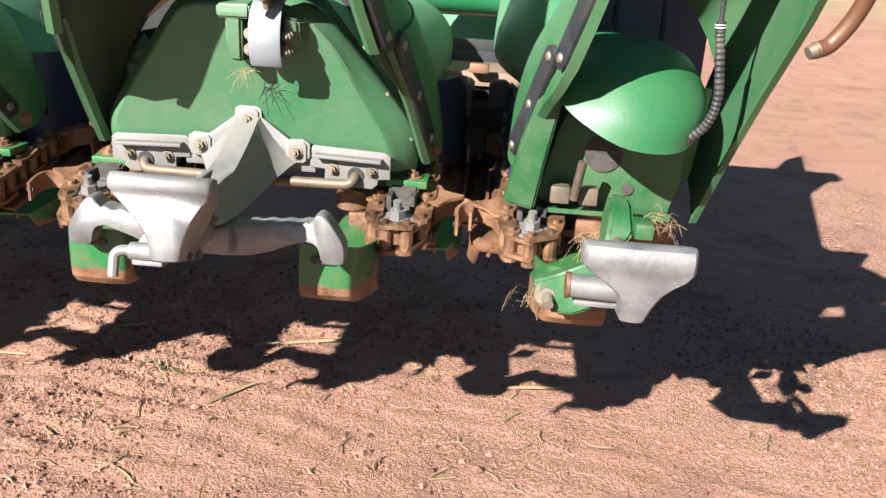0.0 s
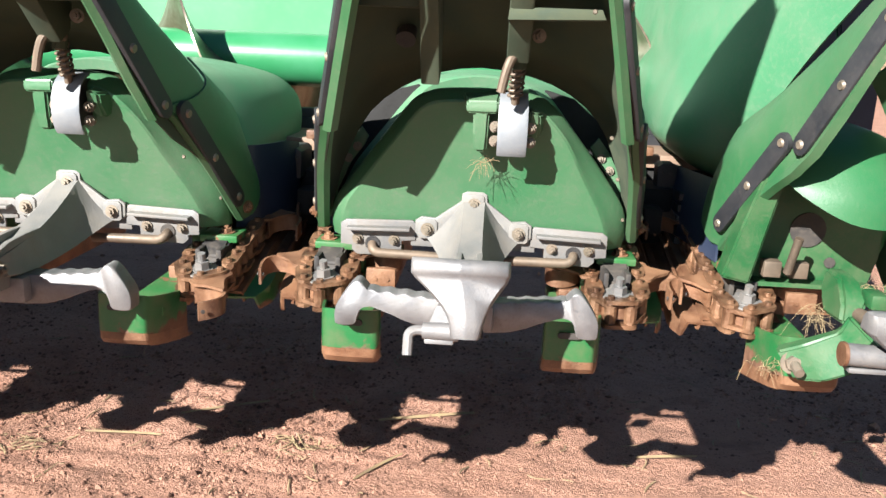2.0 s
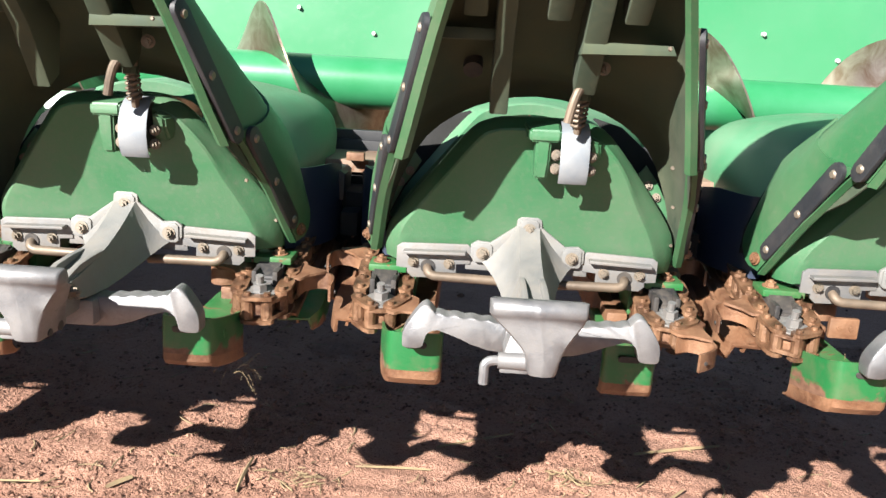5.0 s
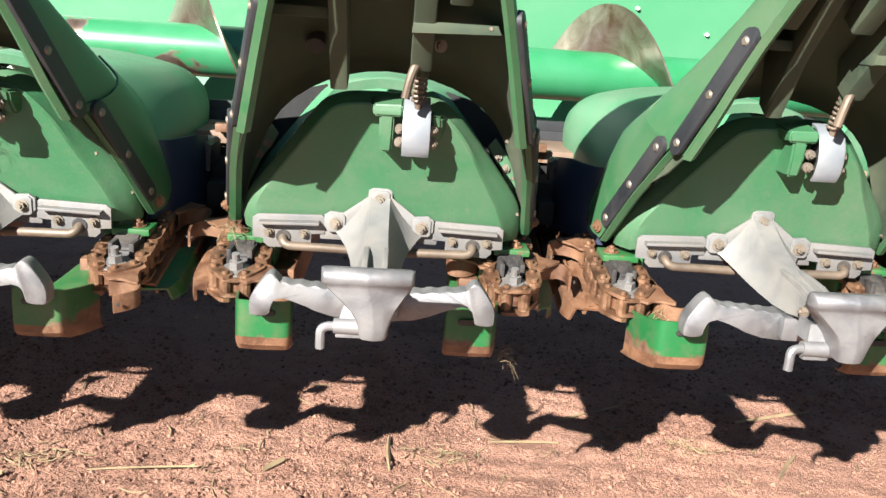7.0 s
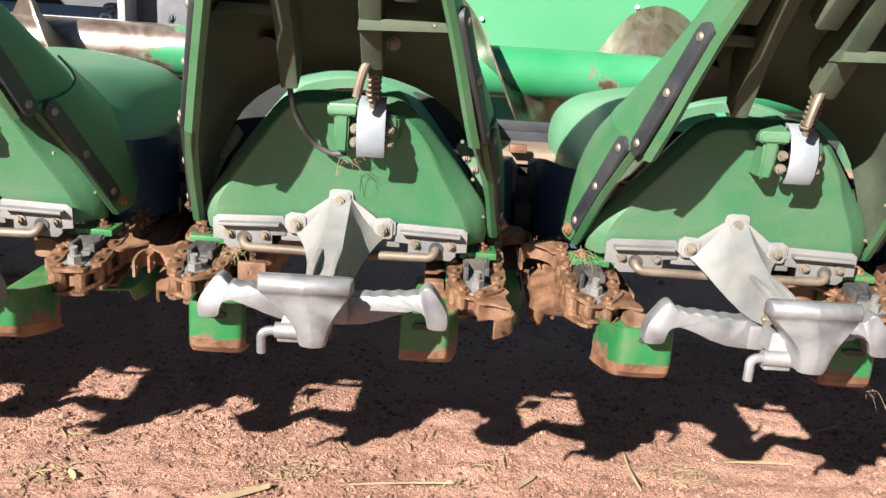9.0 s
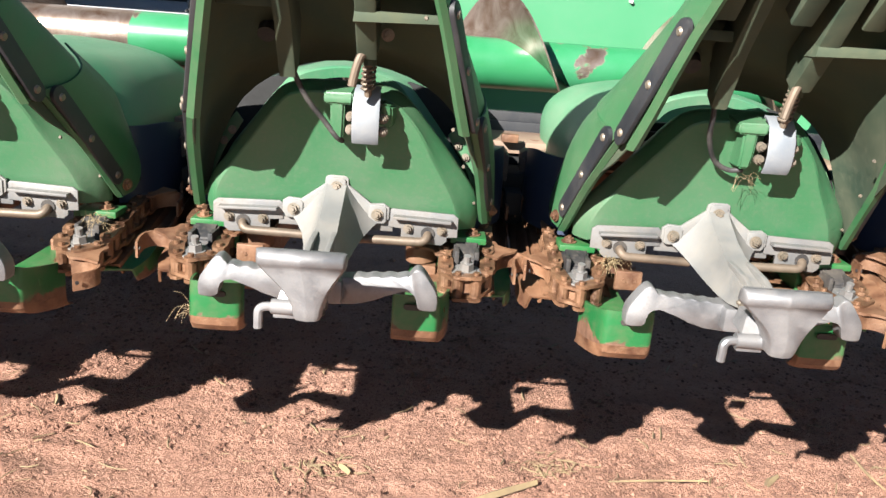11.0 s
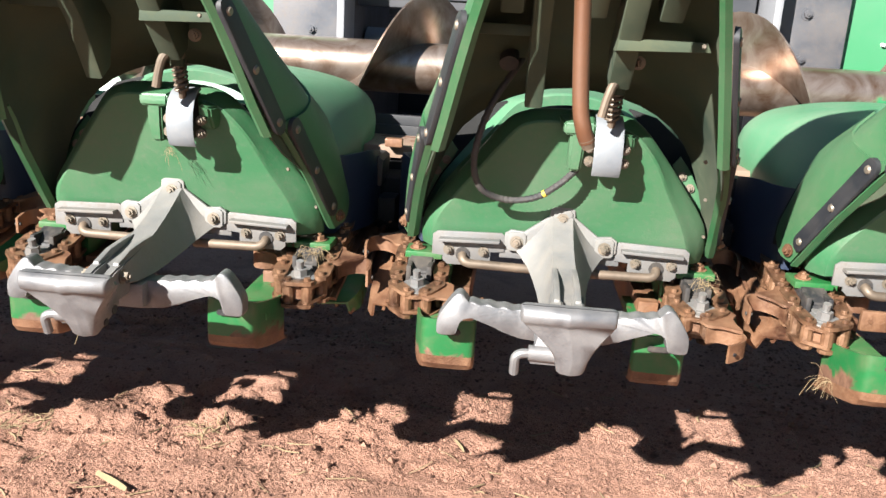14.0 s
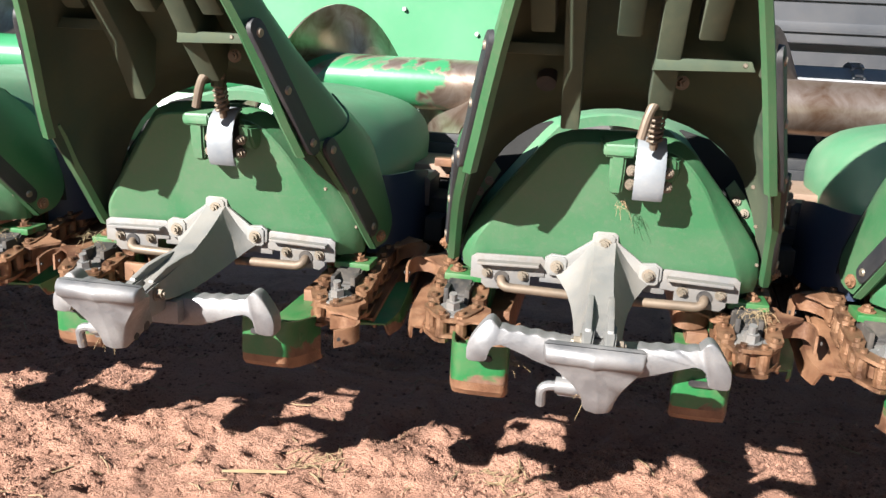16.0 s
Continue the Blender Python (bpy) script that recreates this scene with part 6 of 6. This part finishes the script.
# ---- straw caught in the machinery ----
def straw_wisp(x, y, z, n, spread, seed, droop=0.03):
    r = random.Random(seed)
    bm = B()
    for _ in range(n):
        a, e = r.uniform(0, math.tau), r.uniform(-0.6, 0.8)
        L = spread * r.uniform(0.4, 1.2)
        d = Vector((math.cos(a) * math.cos(e), math.sin(a) * math.cos(e) * 0.7, math.sin(e)))
        p0 = Vector((x, y, z)) + Vector((r.gauss(0, 1), r.gauss(0, 1), r.gauss(0, 0.6))) * spread * 0.22
        pipe(bm, [p0, p0 + d * L * 0.5 + Vector((0, 0, r.uniform(-0.2, 0.25) * L)), p0 + d * L - Vector((0, 0, droop * r.random()))], r.uniform(0.0002, 0.0005), 4, 3)
    tagged(new("straw_wisp", finish(bm, M_STRAW, "straw_wisp")), "tuft of dry straw caught in the row unit", "straw tuft", "straw caught in the header", "stuff")


for i, (k, u, y, z, n, sp) in enumerate(((-1, -0.18, 1.68, 0.87, 40, 0.06), (-1, -0.06, 1.72, 0.90, 34, 0.07), (-1, -0.26, 1.62, 0.80, 20, 0.06), (0, -0.19, 1.72, 0.80, 26, 0.05), (0, 0.01, 1.74, 1.09, 22, 0.035),
                                         (1, -0.20, 1.72, 0.83, 20, 0.05), (1, 0.21, 1.70, 0.76, 22, 0.05), (2, -0.29, 1.80, 0.93, 18, 0.05), (2, 0.25, 1.70, 0.73, 14, 0.06), (3, -0.20, 1.79, 0.89, 36, 0.045), (3, 0.02, 1.74, 1.09, 14, 0.03),
                                         (4, -0.26, 1.70, 0.76, 36, 0.05), (4, 0.18, 1.66, 0.80, 20, 0.05), (5, -0.19, 1.71, 0.80, 34, 0.055), (5, 0.28, 1.80, 0.90, 34, 0.045), (6, 0.28, 1.80, 0.90, 34, 0.045), (6, -0.16, 1.66, 0.81, 26, 0.06),
                                         (6, 0.0, 1.45, 0.86, 18, 0.04), (6, 0.02, 1.74, 1.09, 16, 0.03), (7, 0.20, 1.72, 0.77, 30, 0.07), (7, -0.02, 1.45, 0.86, 18, 0.05), (7, -0.28, 1.80, 0.92, 20, 0.05), (8, 0.26, 1.80, 0.90, 16, 0.05))):
    straw_wisp(unit_x(k) + u, y, z, n, sp * 0.75, 100 + i)
